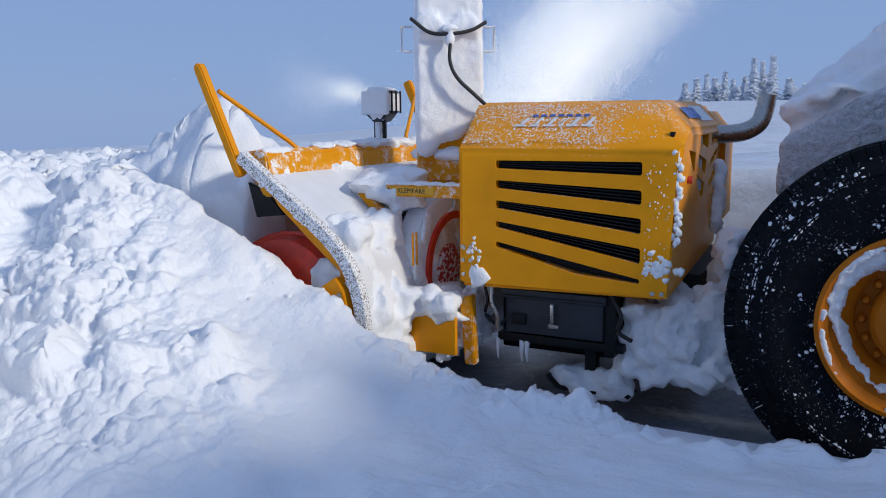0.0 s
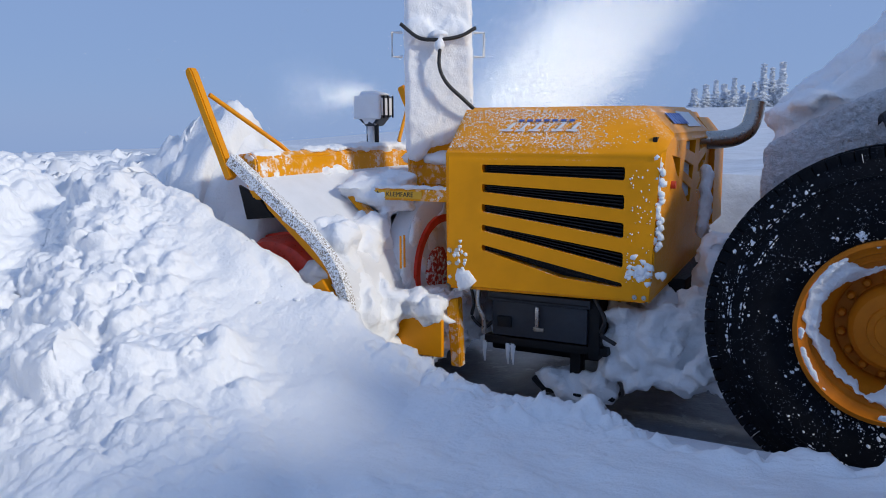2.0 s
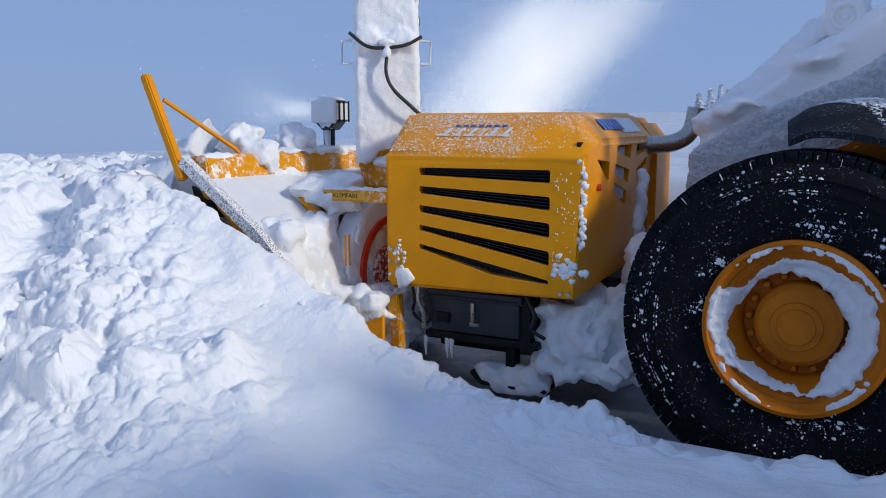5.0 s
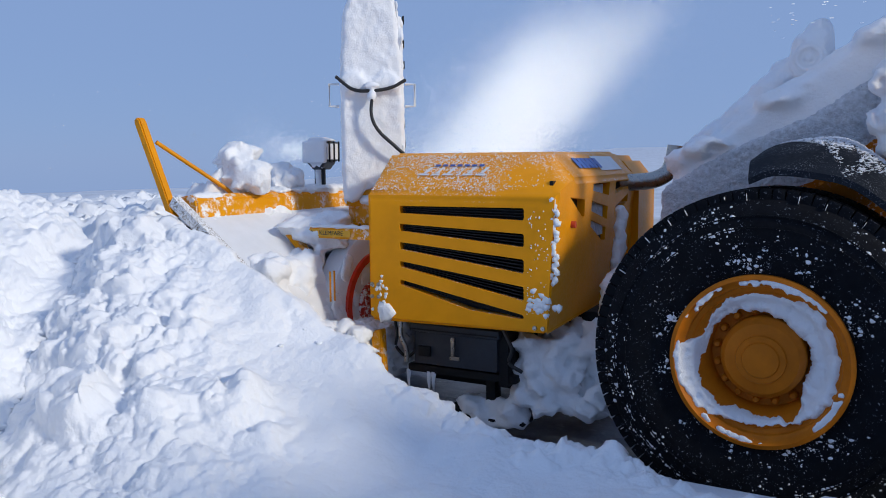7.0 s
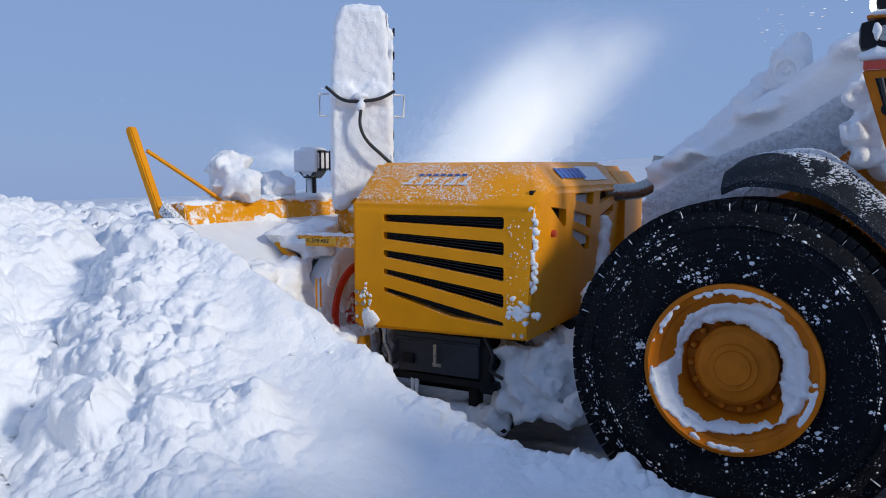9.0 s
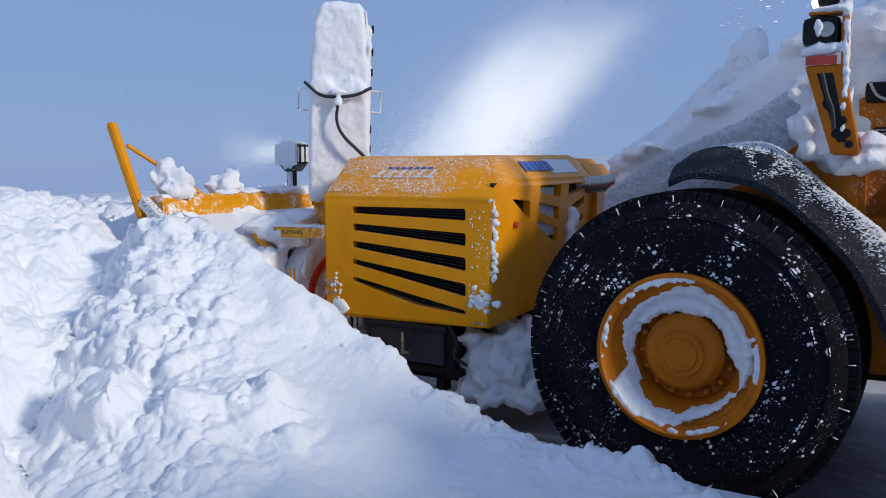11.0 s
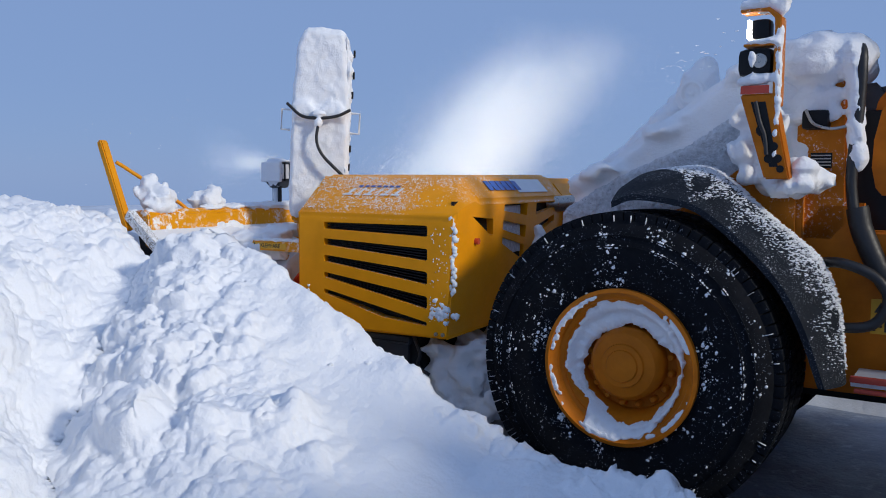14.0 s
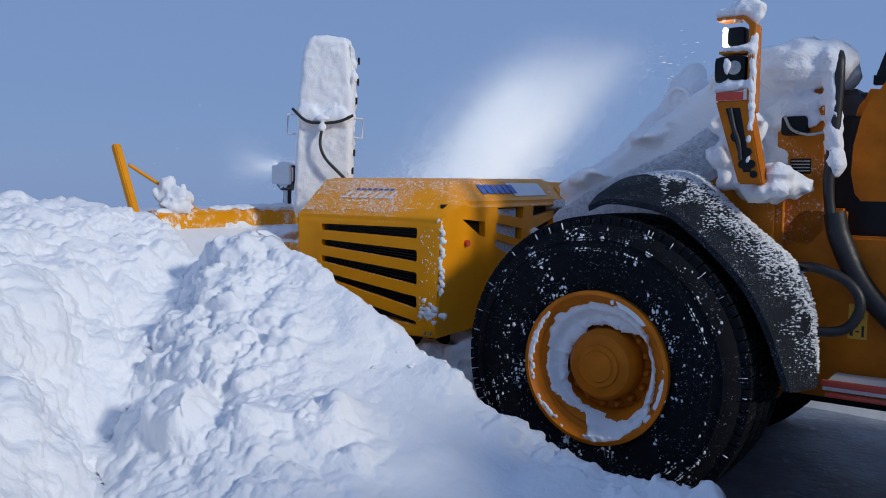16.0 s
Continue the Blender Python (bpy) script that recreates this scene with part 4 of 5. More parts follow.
def wheel_at(name, m):
    w = new(name)
    w.parent, w.matrix_basis = loader, m
    part("tyre", lathe([(0.40, -0.02), (0.47, 0.0), (0.58, 0.03), (0.68, 0.02), (0.745, -0.03), (0.775, -0.09), (0.78, -0.3), (0.775, -0.50), (0.745, -0.56), (0.66, -0.6), (0.4, -0.58)], 96, closed=True), RUBBER, w, "black winter tyre speckled with snow")
    bm, sb = bmesh.new(), bmesh.new()
    tmp = bpy.data.meshes.new("tmp")
    for k in range(84):
        a = 2 * math.pi * k / 84
        for y0, y1, r1 in ((-0.17, -0.03, 0.793), (-0.30, -0.18, 0.797), (-0.42, -0.31, 0.797), (-0.57, -0.43, 0.793)):
            a2 = a + (0.037 if y0 in (-0.30, -0.57) else 0)
            b2 = box(-0.026, 0.026, y0, y1, 0.74, r1, 0.004)
            bmesh.ops.transform(b2, verts=b2.verts, matrix=Matrix.Rotation(a2, 4, "Y"))
            b2.to_mesh(tmp)
            b2.free()
            bm.from_mesh(tmp)
        for j in range(3):
            if rng.rand() < 0.1:
                w_, l_ = 0.0005 + 0.0006 * rng.rand(), rng.uniform(0.004, 0.03)
                b2 = box(-w_, w_, -0.034, -0.018, 0.765 - l_, 0.775, 0)
                bmesh.ops.transform(b2, verts=b2.verts, matrix=Matrix.Rotation(a + 0.025 * j + 0.01 * rng.rand(), 4, "Y"))
                b2.to_mesh(tmp)
                b2.free()
                sb.from_mesh(tmp)
    part("tread", bm, RUBBER, w, "blocky tread packed with snow")
    made, specks = 0, []
    while made < 2600:
        a, rr = rng.uniform(0, 2 * math.pi), rng.choice([rng.uniform(0.41, 0.5), rng.uniform(0.42, 0.6), 0.62 + rng.normal(0, 0.004), 0.675 + rng.normal(0, 0.004), rng.uniform(0.69, 0.77)])
        if noise.noise(Vector((rr * math.cos(a) * 5, rr * math.sin(a) * 5, 3))) + 0.5 * noise.noise(Vector((rr * math.cos(a) * 16, rr * math.sin(a) * 16, 8))) < rng.uniform(-0.02, 0.42):
            continue
        made += 1
        s_ = 0.001 + 0.009 * rng.rand() ** 6
        yy = float(np.interp(rr, [0.40, 0.47, 0.58, 0.68, 0.745, 0.775], [-0.02, 0.0, 0.03, 0.02, -0.03, -0.09]))
        specks.append((rr * math.cos(a), yy, rr * math.sin(a), s_ * rng.uniform(0.7, 1.6), 0.5 * s_, s_ * rng.uniform(0.7, 1.4)))
    tagged(part("tyre_snow", sb, SNOW, w, "snow in the tread's edge"), kind="stuff")
    grains("tyre_specks", specks, w, "snow specks on the tyre's sidewall")
    for rr in (0.62, 0.675):
        part("sidewall_rib", lathe([(rr - 0.004, 0.015), (rr - 0.003, float(np.interp(rr, [0.58, 0.68], [0.034, 0.026]))), (rr + 0.003, float(np.interp(rr, [0.58, 0.68], [0.034, 0.026]))), (rr + 0.004, 0.01)], 96, closed=True), RUBBER, w)
    rim = part("rim", lathe([(0.405, -0.02), (0.405, 0.012), (0.385, 0.018), (0.375, 0.0), (0.36, -0.02), (0.35, -0.025), (0.345, -0.045), (0.325, -0.055), (0.315, -0.05), (0.285, -0.09), (0.255, -0.15), (0.25, -0.2), (0.02, -0.2)], 72, caps=False), ORANGE, w, "orange steel rim")
    part("hub_cap", lathe([(0.195, -0.21), (0.19, -0.1), (0.165, -0.07), (0.115, -0.06), (0.11, -0.045), (0.085, -0.045), (0.08, -0.035), (0.0, -0.032)], 48), ORANGE, rim)
    for k in range(16):
        a = 2 * math.pi * k / 16
        part("wheel_nut", lathe([(0.02, -0.2), (0.02, -0.165), (0.012, -0.155)], 8), ORANGE, rim).matrix_basis = pose(0.222 * math.cos(a), 0, 0.222 * math.sin(a))
    # snow lying in the dish of the rim, ragged at both edges
    ang = [0, 20, 45, 62, 90, 110, 130, 150, 166, 178, 195, 215, 232, 250, 270, 286, 297, 308, 325, 345, 360]
    r_in = [0.21, 0.215, 0.18, 0.19, 0.21, 0.228, 0.246, 0.253, 0.253, 0.26, 0.285, 0.305, 0.30, 0.273, 0.275, 0.283, 0.305, 0.288, 0.224, 0.20, 0.21]
    r_out = [0.335, 0.343, 0.345, 0.33, 0.312, 0.32, 0.312, 0.295, 0.285, 0.40, 0.395, 0.375, 0.36, 0.33, 0.316, 0.315, 0.312, 0.325, 0.352, 0.345, 0.335]
    turned = -5.4                                                        # the wheel's turn for which these angles hold
    bm, rows_ = bmesh.new(), []
    dish = lambda r: float(np.interp(r, [0.2, 0.25, 0.255, 0.285, 0.315, 0.325, 0.345, 0.36, 0.375, 0.405], [-0.2, -0.2, -0.15, -0.09, -0.05, -0.055, -0.045, -0.02, 0.0, 0.012]))
    for k in range(240):
        th = 360 * k / 240
        a = math.radians(th - turned)
        n1 = noise.noise(Vector((math.cos(a) * 6, math.sin(a) * 6, 1))) * 0.016 + noise.noise(Vector((math.cos(a) * 22, math.sin(a) * 22, 2))) * 0.008
        n2 = noise.noise(Vector((math.cos(a) * 7, math.sin(a) * 7, 5))) * 0.018 + noise.noise(Vector((math.cos(a) * 25, math.sin(a) * 25, 6))) * 0.008
        a0, a1 = float(np.interp(th, ang, r_in)) + n1, float(np.interp(th, ang, r_out)) + n2
        ring = []
        for j in range(9):
            f = j / 8
            r = a0 + (a1 - a0) * f
            th_ = 0.028 * (1 - (2 * f - 1) ** 4) - 0.006 + 0.014 * noise.noise(Vector((r * math.cos(a) * 30, r * math.sin(a) * 30, 3)))
            ring.append(bm.verts.new((-r * math.cos(a), max(dish(r), -0.12) + th_, r * math.sin(a))))
        rows_.append(ring)
    for a, b in zip(rows_, rows_[1:] + rows_[:1]):
        for j in range(8):
            bm.faces.new((a[j], a[j + 1], b[j + 1], b[j]))
    part("rim_snow", bm, SNOW, rim, "ragged ring of snow in the rim")
    bm = bmesh.new()
    for th, n_, sp in ((75, 26, 12), (137, 12, 6), (330, 22, 9), (255, 14, 10), (187, 16, 6)):
        for k in range(2 * n_):
            a = math.radians(th - turned + rng.normal(0, sp))
            rr = 0.375 + rng.normal(0, 0.006)
            lump(bm, (-rr * math.cos(a), 0.006, rr * math.sin(a)), (0.017, 0.009, 0.017), k, 0.5, 1)
    tagged(snow("rim_snow", bm, rim, voxel=0.007, rough=0.008, grain=0.03), kind="stuff")
    return w


wheel = wheel_at("front_wheel", pose(0, 0, 0.78))

part("front_axle", tube([(0, -0.5, 0.78), (0, -2.0, 0.78)], 0.16, 16), BLACK, loader)
for nm, x, y in (("front_wheel_far", 0, -2.55), ("rear_wheel", -3.0, 0), ("rear_wheel_far", -3.0, -2.55)):
    o = copy_thing(wheel, pose(x, y if y else 0.0, 0.78, 0, 0, 180 if y else 0))
    o.name = "far_wheel" if y else "rear_wheel"
# fender over the wheel
near_arc = [(0.08, 1.62), (-0.04, 1.66), (-0.24, 1.64), (-0.37, 1.60), (-0.52, 1.49), (-0.66, 1.36), (-0.77, 1.23), (-0.87, 1.04), (-0.96, 0.79)]
far_arc = [(0.14, 1.68), (0.03, 1.77), (-0.24, 1.81), (-0.40, 1.73), (-0.56, 1.58), (-0.72, 1.45), (-0.85, 1.33), (-0.94, 1.1), (-0.965, 0.75)]
near_arc, far_arc = ([(p.x, p.z) for p in bend([(x, 0, z) for x, z in a], 4)] for a in (near_arc, far_arc))


def fender_sheet(f0, f1, lift, thick, i0=0, i1=None):
    """A curved strip between the fender's near and far edges."""
    bm, grid = bmesh.new(), []
    m_ = len(near_arc) if i1 is None else i1
    for side in (lift, lift - thick):
        face = []
        for i in range(i0, m_):
            (ax, az), (bx, bz) = near_arc[i], far_arc[i]
            row = []
            for j in range(9):
                f = f0 + (f1 - f0) * j / 8
                bulge = 0.05 * math.sin(math.pi * f) + side
                a = math.atan2(0.5 * (az + bz) - 0.78, 0.5 * (ax + bx))
                row.append(bm.verts.new((ax + (bx - ax) * f + bulge * math.cos(a), -0.05 - 0.52 * f, az + (bz - az) * f + bulge * math.sin(a))))
            face.append(row)
        grid.append(face)
    for g in grid:
        for a, b in zip(g, g[1:]):
            for j in range(8):
                bm.faces.new((a[j], a[j + 1], b[j + 1], b[j]))
    t_, u_ = grid
    for i in range(len(t_) - 1):
        for j in (0, 8):
            bm.faces.new((t_[i][j], t_[i + 1][j], u_[i + 1][j], u_[i][j]))
    for i in (0, len(t_) - 1):
        for j in range(8):
            bm.faces.new((t_[i][j], t_[i][j + 1], u_[i][j + 1], u_[i][j]))
    return bm


part("fender", fender_sheet(0.0, 1.0, 0.0, 0.03), FENDER, loader, "dark grey plastic fender dusted with snow")
part("front_frame", prism([(0.5, 0.5), (0.4, 1.4), (-0.15, 1.6), (-0.42, 1.82), (-0.72, 1.82), (-0.72, 0.6), (-0.6, 0.45)], -1.9, -0.68, 0.03), ORANGE_SNOWY, loader, "orange front frame")
part("lift_arm", prism([(0.62, 1.3), (0.6, 1.62), (-0.5, 2.4), (-0.95, 2.45), (-0.95, 2.2), (-0.4, 1.9)], -1.25, -0.8, 0.03), ORANGE_SNOWY, loader)
bm = prism([(0.66, 1.5), (0.6, 1.68), (0.3, 1.92), (0.0, 2.12), (-0.5, 2.46), (-0.8, 2.5), (-0.8, 2.1), (-0.3, 1.8), (0.3, 1.62)], -1.3, -0.76, 0.05)
for k in range(40):
    f_ = rng.rand()
    lump(bm, (0.6 - 1.3 * f_, rng.uniform(-1.2, -0.85), 1.66 + 0.84 * f_), (0.14, 0.18, 0.06), k, 0.3)
snow("arm_snow", bm, loader, "deep snow over the lift arms", voxel=0.022, rough=0.028, grain=0.16)
bm = prism([(0.68, 1.25), (0.66, 1.55), (0.3, 1.76), (-0.1, 1.93), (-0.45, 2.16), (-0.5, 1.7), (0.2, 1.4)], -0.8, -0.73, 0.02)
snow("rime", bm, loader, "grey rime crust on the arm's side", voxel=0.014, rough=0.03, grain=0.035, material=RIME)
part("lift_arm", prism([(0.62, 1.55), (0.55, 1.75), (-0.02, 2.3), (-0.16, 2.3), (-0.2, 2.12)], -2.0, -1.75, 0.03), ORANGE_SNOWY, loader)
bm = bmesh.new()
for k in range(16):
    f_ = k / 15
    lump(bm, (0.58 - 0.62 * f_, -1.2, 1.7 + 0.55 * f_), (0.12, 0.16, 0.11), k)
r0 = bmesh.ops.create_cone(bm, cap_ends=True, segments=24, radius1=0.1, radius2=0.1, depth=0.36, matrix=pose(-0.06, -1.1, 2.22, 90, 0, 0))
lump(bm, (-0.06, -1.1, 2.30), (0.12, 0.2, 0.12), 8, 0.2)
lump(bm, (-0.09, -1.1, 2.39), (0.07, 0.12, 0.09), 9, 0.2)
snow("pivot_snow", bm, loader, "snowed-up arm pivot", voxel=0.018, rough=0.025)

part("pivot_cap", lathe([(0.075, 0.0), (0.075, 0.03), (0.05, 0.034), (0.048, 0.02), (0.022, 0.02), (0.02, 0.034), (0.0, 0.036)], 32), SNOW_FINE, loader, "round pin of the arm pivot under frost").matrix_basis = pose(-0.06, -0.93, 2.24)

# light bracket
bracket = part("light_bracket", prism([(-0.47, 2.16), (-0.63, 2.16), (-0.72, 1.74), (-0.6, 1.74)], -0.46, -0.34, 0.008), ORANGE, loader, "orange light bracket with round holes")
# solid black discs stand in for the dark of the holes
for x, z, r in ((-0.62, 1.84, 0.022), (-0.66, 1.84, 0.022), (-0.64, 1.9, 0.022), (-0.585, 1.98, 0.03), (-0.675, 1.79, 0.018)):
    part("hole_disc", lathe([(r, 0.0), (r, 0.006), (r * 0.6, 0.007)], 16), BLACK, bracket).matrix_basis = pose(x, -0.339, z)
# flat black plate on the face, for the shaded inside of the channel
part("painted_hollow", prism([(-0.525, 2.12), (-0.595, 2.12), (-0.665, 1.80), (-0.625, 1.80)], -0.339, -0.336, 0), BLACK, bracket, "flat black plate painting the shade of the bracket's hollow")
part("cable", tube(bend([(-0.55, -0.33, 2.12), (-0.575, -0.325, 2.02), (-0.60, -0.325, 1.95), (-0.61, -0.33, 1.86)]), 0.01), HOSE, bracket)
part("sticker", box(-0.475, -0.61, -0.339, -0.335, 2.16, 2.2, 0), DECAL_RED, bracket, "red and white warning sticker")
part("bracket_post", prism([(-0.46, 2.56), (-0.46, 2.575), (-0.6, 2.575), (-0.655, 2.53), (-0.655, 2.1), (-0.625, 2.1), (-0.625, 2.52), (-0.59, 2.56)], -0.46, -0.34, 0.004), ORANGE_SNOWY, bracket)
part("bracket_shelf", box(-0.64, -0.48, -0.46, -0.34, 2.392, 2.405, 0.003), ORANGE_SNOWY, bracket)
GLOW = bpy.data.materials.new("lit_headlamp")
GLOW.use_nodes = True
GLOW.node_tree.nodes["Principled BSDF"].inputs["Emission Color"].default_value = (1.0, 0.97, 0.9, 1)
GLOW.node_tree.nodes["Principled BSDF"].inputs["Emission Strength"].default_value = 12.0
hl = part("headlight", box(-0.60, -0.512, -0.46, -0.35, 2.43, 2.525, 0.02), BLACK, bracket)
part("lens", box(-0.51, -0.49, -0.46, -0.35, 2.43, 2.525, 0.01), GLOW, hl, "glowing white headlamp lens")
bm = bmesh.new()
for k in range(10):
    lump(bm, (rng.uniform(-0.62, -0.5), -0.36, 2.415), (0.04, 0.04, 0.015), k, 0.4)
for k in range(16):
    lump(bm, (-0.48 - 0.011 * k, -0.4, 2.59 + 0.02 * math.sin(k * 0.2)), (0.04, 0.05, 0.03 + 0.03 * (k > 6)), k + 20, 0.4)
for k in range(14):
    lump(bm, (rng.uniform(-0.6, -0.48), -0.36, 2.22 + 0.02 * rng.rand()), (0.04, 0.03, 0.025), k + 40, 0.4)
for k in range(12):
    lump(bm, (-0.645, -0.36, 1.85 + 0.055 * k), (0.02, 0.03, 0.04), k + 60, 0.4)
lump(bm, (-0.525, -0.33, 2.33), (0.02, 0.02, 0.05), 3, 0.4)
snow("bracket_snow", bm, bracket, voxel=0.012, rough=0.015)
hl = part("headlight", box(-0.615, -0.45, -0.48, -0.345, 2.25, 2.385, 0.035), BLACK, bracket, "dark lamp caked with snow")
part("reflector", lathe([(0.035, 0), (0.035, 0.012), (0.02, 0.014)], 16), STEEL, hl).matrix_basis = pose(-0.56, -0.345, 2.32)
panel = part("control_panel", prism([(-0.66, 1.42), (-0.66, 2.2), (-0.72, 2.27), (-0.90, 2.27), (-0.925, 1.5), (-0.86, 1.42)], -0.86, -0.78, 0.01), ORANGE_SNOWY, loader, "orange panel spattered with snow")
part("frame_tower", prism([(-0.5, 1.4), (-0.52, 2.2), (-1.05, 2.25), (-1.25, 2.0), (-1.25, 1.4)], -1.75, -0.9, 0.03), BOXGREY, loader, "dark steel tower behind the panel")
# solid black box added to fill the dark gap between panel and cab
part("dark_gap_fill", box(-1.3, -0.95, -1.5, -0.86, 1.45, 2.1, 0.02), BLACK, loader)
part("panel_slot", box(-0.845, -0.74, -0.779, -0.772, 1.8, 1.88, 0.003), BLACK, panel)
for k in range(4):
    part("slot_fin", box(-0.84, -0.745, -0.771, -0.766, 1.812 + 0.017 * k, 1.818 + 0.017 * k, 0), STEEL, panel)
part("valve_block", box(-0.83, -0.7, -0.8, -0.7, 2.0, 2.1, 0.02), BLACK, panel)
part("valve_pipe", tube(bend([(-0.72, -0.7, 2.1), (-0.76, -0.69, 2.03), (-0.84, -0.69, 2.0), (-0.92, -0.7, 2.01)]), 0.008), STEEL, panel)
bm = bmesh.new()
for k in range(26):
    a = rng.uniform(0, 6.28)
    lump(bm, (-0.74 + 0.17 * math.cos(a) * rng.rand(), -0.95 + 0.15 * math.sin(a), 2.33 + 0.07 * rng.rand()), (0.17, 0.19, 0.12), k, 0.12)
for k in range(10):
    lump(bm, (-0.93 - 0.005 * k, -0.72, 2.38 - 0.06 * k), (0.045, 0.06, 0.06), k + 30, 0.3)
for k in range(16):
    lump(bm, (rng.uniform(-0.85, -0.7), -0.76, rng.uniform(2.06, 2.2)), (0.06, 0.04, 0.05), k + 50, 0.4)
for k in range(22):
    lump(bm, (rng.uniform(-0.84, -0.55), rng.uniform(-0.75, -0.45), rng.uniform(1.68, 1.80)), (0.07, 0.07, 0.05), k + 80, 0.4)
for k in range(22):
    lump(bm, (rng.uniform(-0.6, -0.42), rng.uniform(-0.7, -0.55), rng.uniform(1.78, 2.15)), (0.07, 0.07, 0.07), k + 120, 0.4)
for k in range(40):
    lump(bm, (rng.uniform(-0.72, -0.5), rng.uniform(-0.9, -0.8), rng.uniform(1.72, 2.28)), (0.08, 0.07, 0.08), k + 200, 0.4)
snow("frame_snow", bm, loader, "soft mounds of snow on the frame", voxel=0.016, rough=0.03, grain=0.15)
# snow on the fender's back
dust = []
for k in range(11000):
    f = rng.rand() ** 0.8
    q = rng.uniform(3 + 7 * (1 - f), len(near_arc) - 1.5 - 5 * rng.rand() * (1 - f))
    i, w = int(q), q - int(q)
    if noise.noise(Vector((q * 0.55, f * 4.0, 2.0))) + 1.25 * f < rng.uniform(0.1, 0.75):
        continue
    (ax, az), (bx, bz) = ((e[i][0] * (1 - w) + e[i + 1][0] * w, e[i][1] * (1 - w) + e[i + 1][1] * w) for e in (near_arc, far_arc))
    a = math.atan2(0.5 * (az + bz) - 0.78, 0.5 * (ax + bx))
    up = 0.05 * math.sin(math.pi * f) + 0.001
    r = (0.002 + 0.011 * rng.rand() ** 3) * (0.5 + 0.7 * f)
    dust.append((ax + (bx - ax) * f + up * math.cos(a), -0.05 - 0.52 * f, az + (bz - az) * f + up * math.sin(a), r, r, r * 0.4))
grains("fender_snow", dust, loader, "ragged dusting of snow over the fender's back")
part("lower_frame", prism([(-0.66, 0.62), (-0.66, 1.45), (-0.8, 1.62), (-1.02, 1.62), (-1.02, 1.48), (-1.5, 1.48), (-1.6, 0.62)], -1.7, -0.78, 0.015), ORANGE, loader, "orange articulated frame")
stk = part("warning_sticker", box(-1.06, -1.15, -0.779, -0.775, 0.95, 1.13, 0), DECAL_YEL, loader, "yellow crush-hazard sticker with black symbols")
part("symbol", prism([(-1.075, 1.06), (-1.135, 1.06), (-1.105, 1.115)], -0.775, -0.773, 0), DECAL_DARK, stk)
part("symbol", box(-1.07, -1.085, -0.775, -0.773, 0.965, 1.015, 0), DECAL_DARK, stk)
part("symbol", box(-1.095, -1.115, -0.775, -0.773, 0.985, 0.993, 0), DECAL_DARK, stk)
part("symbol", box(-1.125, -1.137, -0.775, -0.773, 0.962, 1.02, 0), DECAL_DARK, stk)
part("hose_sleeve", tube(bend([(-0.98, -0.72, 1.6), (-1.02, -0.72, 1.45), (-1.15, -0.72, 1.2), (-1.4, -0.72, 0.95)]), 0.055, 14), HOSE, loader)
part("hose", tube(bend([(-0.8, -0.66, 1.31), (-0.95, -0.5, 1.33), (-1.1, -0.5, 1.27), (-1.16, -0.5, 1.16), (-1.1, -0.5, 1.04), (-0.95, -0.5, 1.01), (-0.8, -0.6, 1.01)]), 0.026), HOSE, loader)
part("hose", tube(bend([(-0.9, -0.9, 2.45), (-0.97, -0.72, 2.38), (-0.97, -0.7, 2.1), (-0.95, -0.7, 1.75), (-0.98, -0.7, 1.5)]), 0.028), HOSE, loader)
# cab, and an unseen rear body added to cast the loader's shadow
part("cab_base", prism([(-1.06, 1.62), (-1.01, 1.68), (-0.985, 1.8), (-0.99, 1.95), (-1.02, 2.1), (-1.06, 2.2), (-1.12, 2.27), (-2.7, 2.3), (-2.7, 1.62)], -2.15, -0.85, 0.04), ORANGE, loader, "orange cab body")
part("cab_frame", prism([(-1.13, 2.28), (-1.42, 3.2), (-2.7, 3.2), (-2.7, 2.28)], -2.05, -0.95, 0.04), GLASS, loader, "dark tinted cab glazing")
part("cab_pillar", prism([(-1.10, 2.27), (-1.16, 2.27), (-1.45, 3.2), (-1.40, 3.2)], -0.95, -0.90, 0.006), BLACK, loader)
part("window_seal", box(-2.7, -1.1, -0.95, -0.9, 2.26, 2.31, 0.006), BLACK, loader)
part("cab_roof", box(-2.8, -1.5, -2.1, -0.65, 3.2, 3.32, 0.04), ORANGE, loader)
part("rear_frame", prism([(-1.55, 0.5), (-1.55, 1.6), (-2.7, 1.6), (-4.5, 1.1), (-4.5, 0.45)], -1.9, -0.66, 0.03), ORANGE, loader)
part("counterweight", box(-4.9, -4.4, -2.4, -0.2, 0.5, 1.9, 0.08), ORANGE, loader)
part("belly_plate", box(-1.6, 0.4, -1.8, -1.15, 0.5, 0.62, 0.02), BLACK, loader)
part("engine_hood", prism([(-2.72, 1.0), (-2.72, 2.1), (-4.4, 2.0), (-4.5, 0.9)], -2.1, -0.6, 0.06), ORANGE, loader)
part("step", box(-1.9, -1.02, -0.75, -0.42, 0.74, 0.77, 0.006), WHITE, loader, "snow-covered step")
part("step_rail", box(-1.9, -1.02, -0.42, -0.39, 0.765, 0.795, 0.004), DECAL_RED, loader, "red step edge")
part("step_rail", box(-1.9, -1.04, -0.42, -0.39, 0.715, 0.735, 0.004), DECAL_RED, loader, "red step edge")

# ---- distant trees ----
# the mist's haze is painted into this pale blue-grey tree colour
HAZY_TREE = mat("haze_painted_conifer", (0.74, 0.78, 0.84), 0.9, vary=0.25, scale=1.0, bump=0, second=(0.78, 0.80, 0.84), spots=0.52, spot_scale=2.0, spec=0.1)


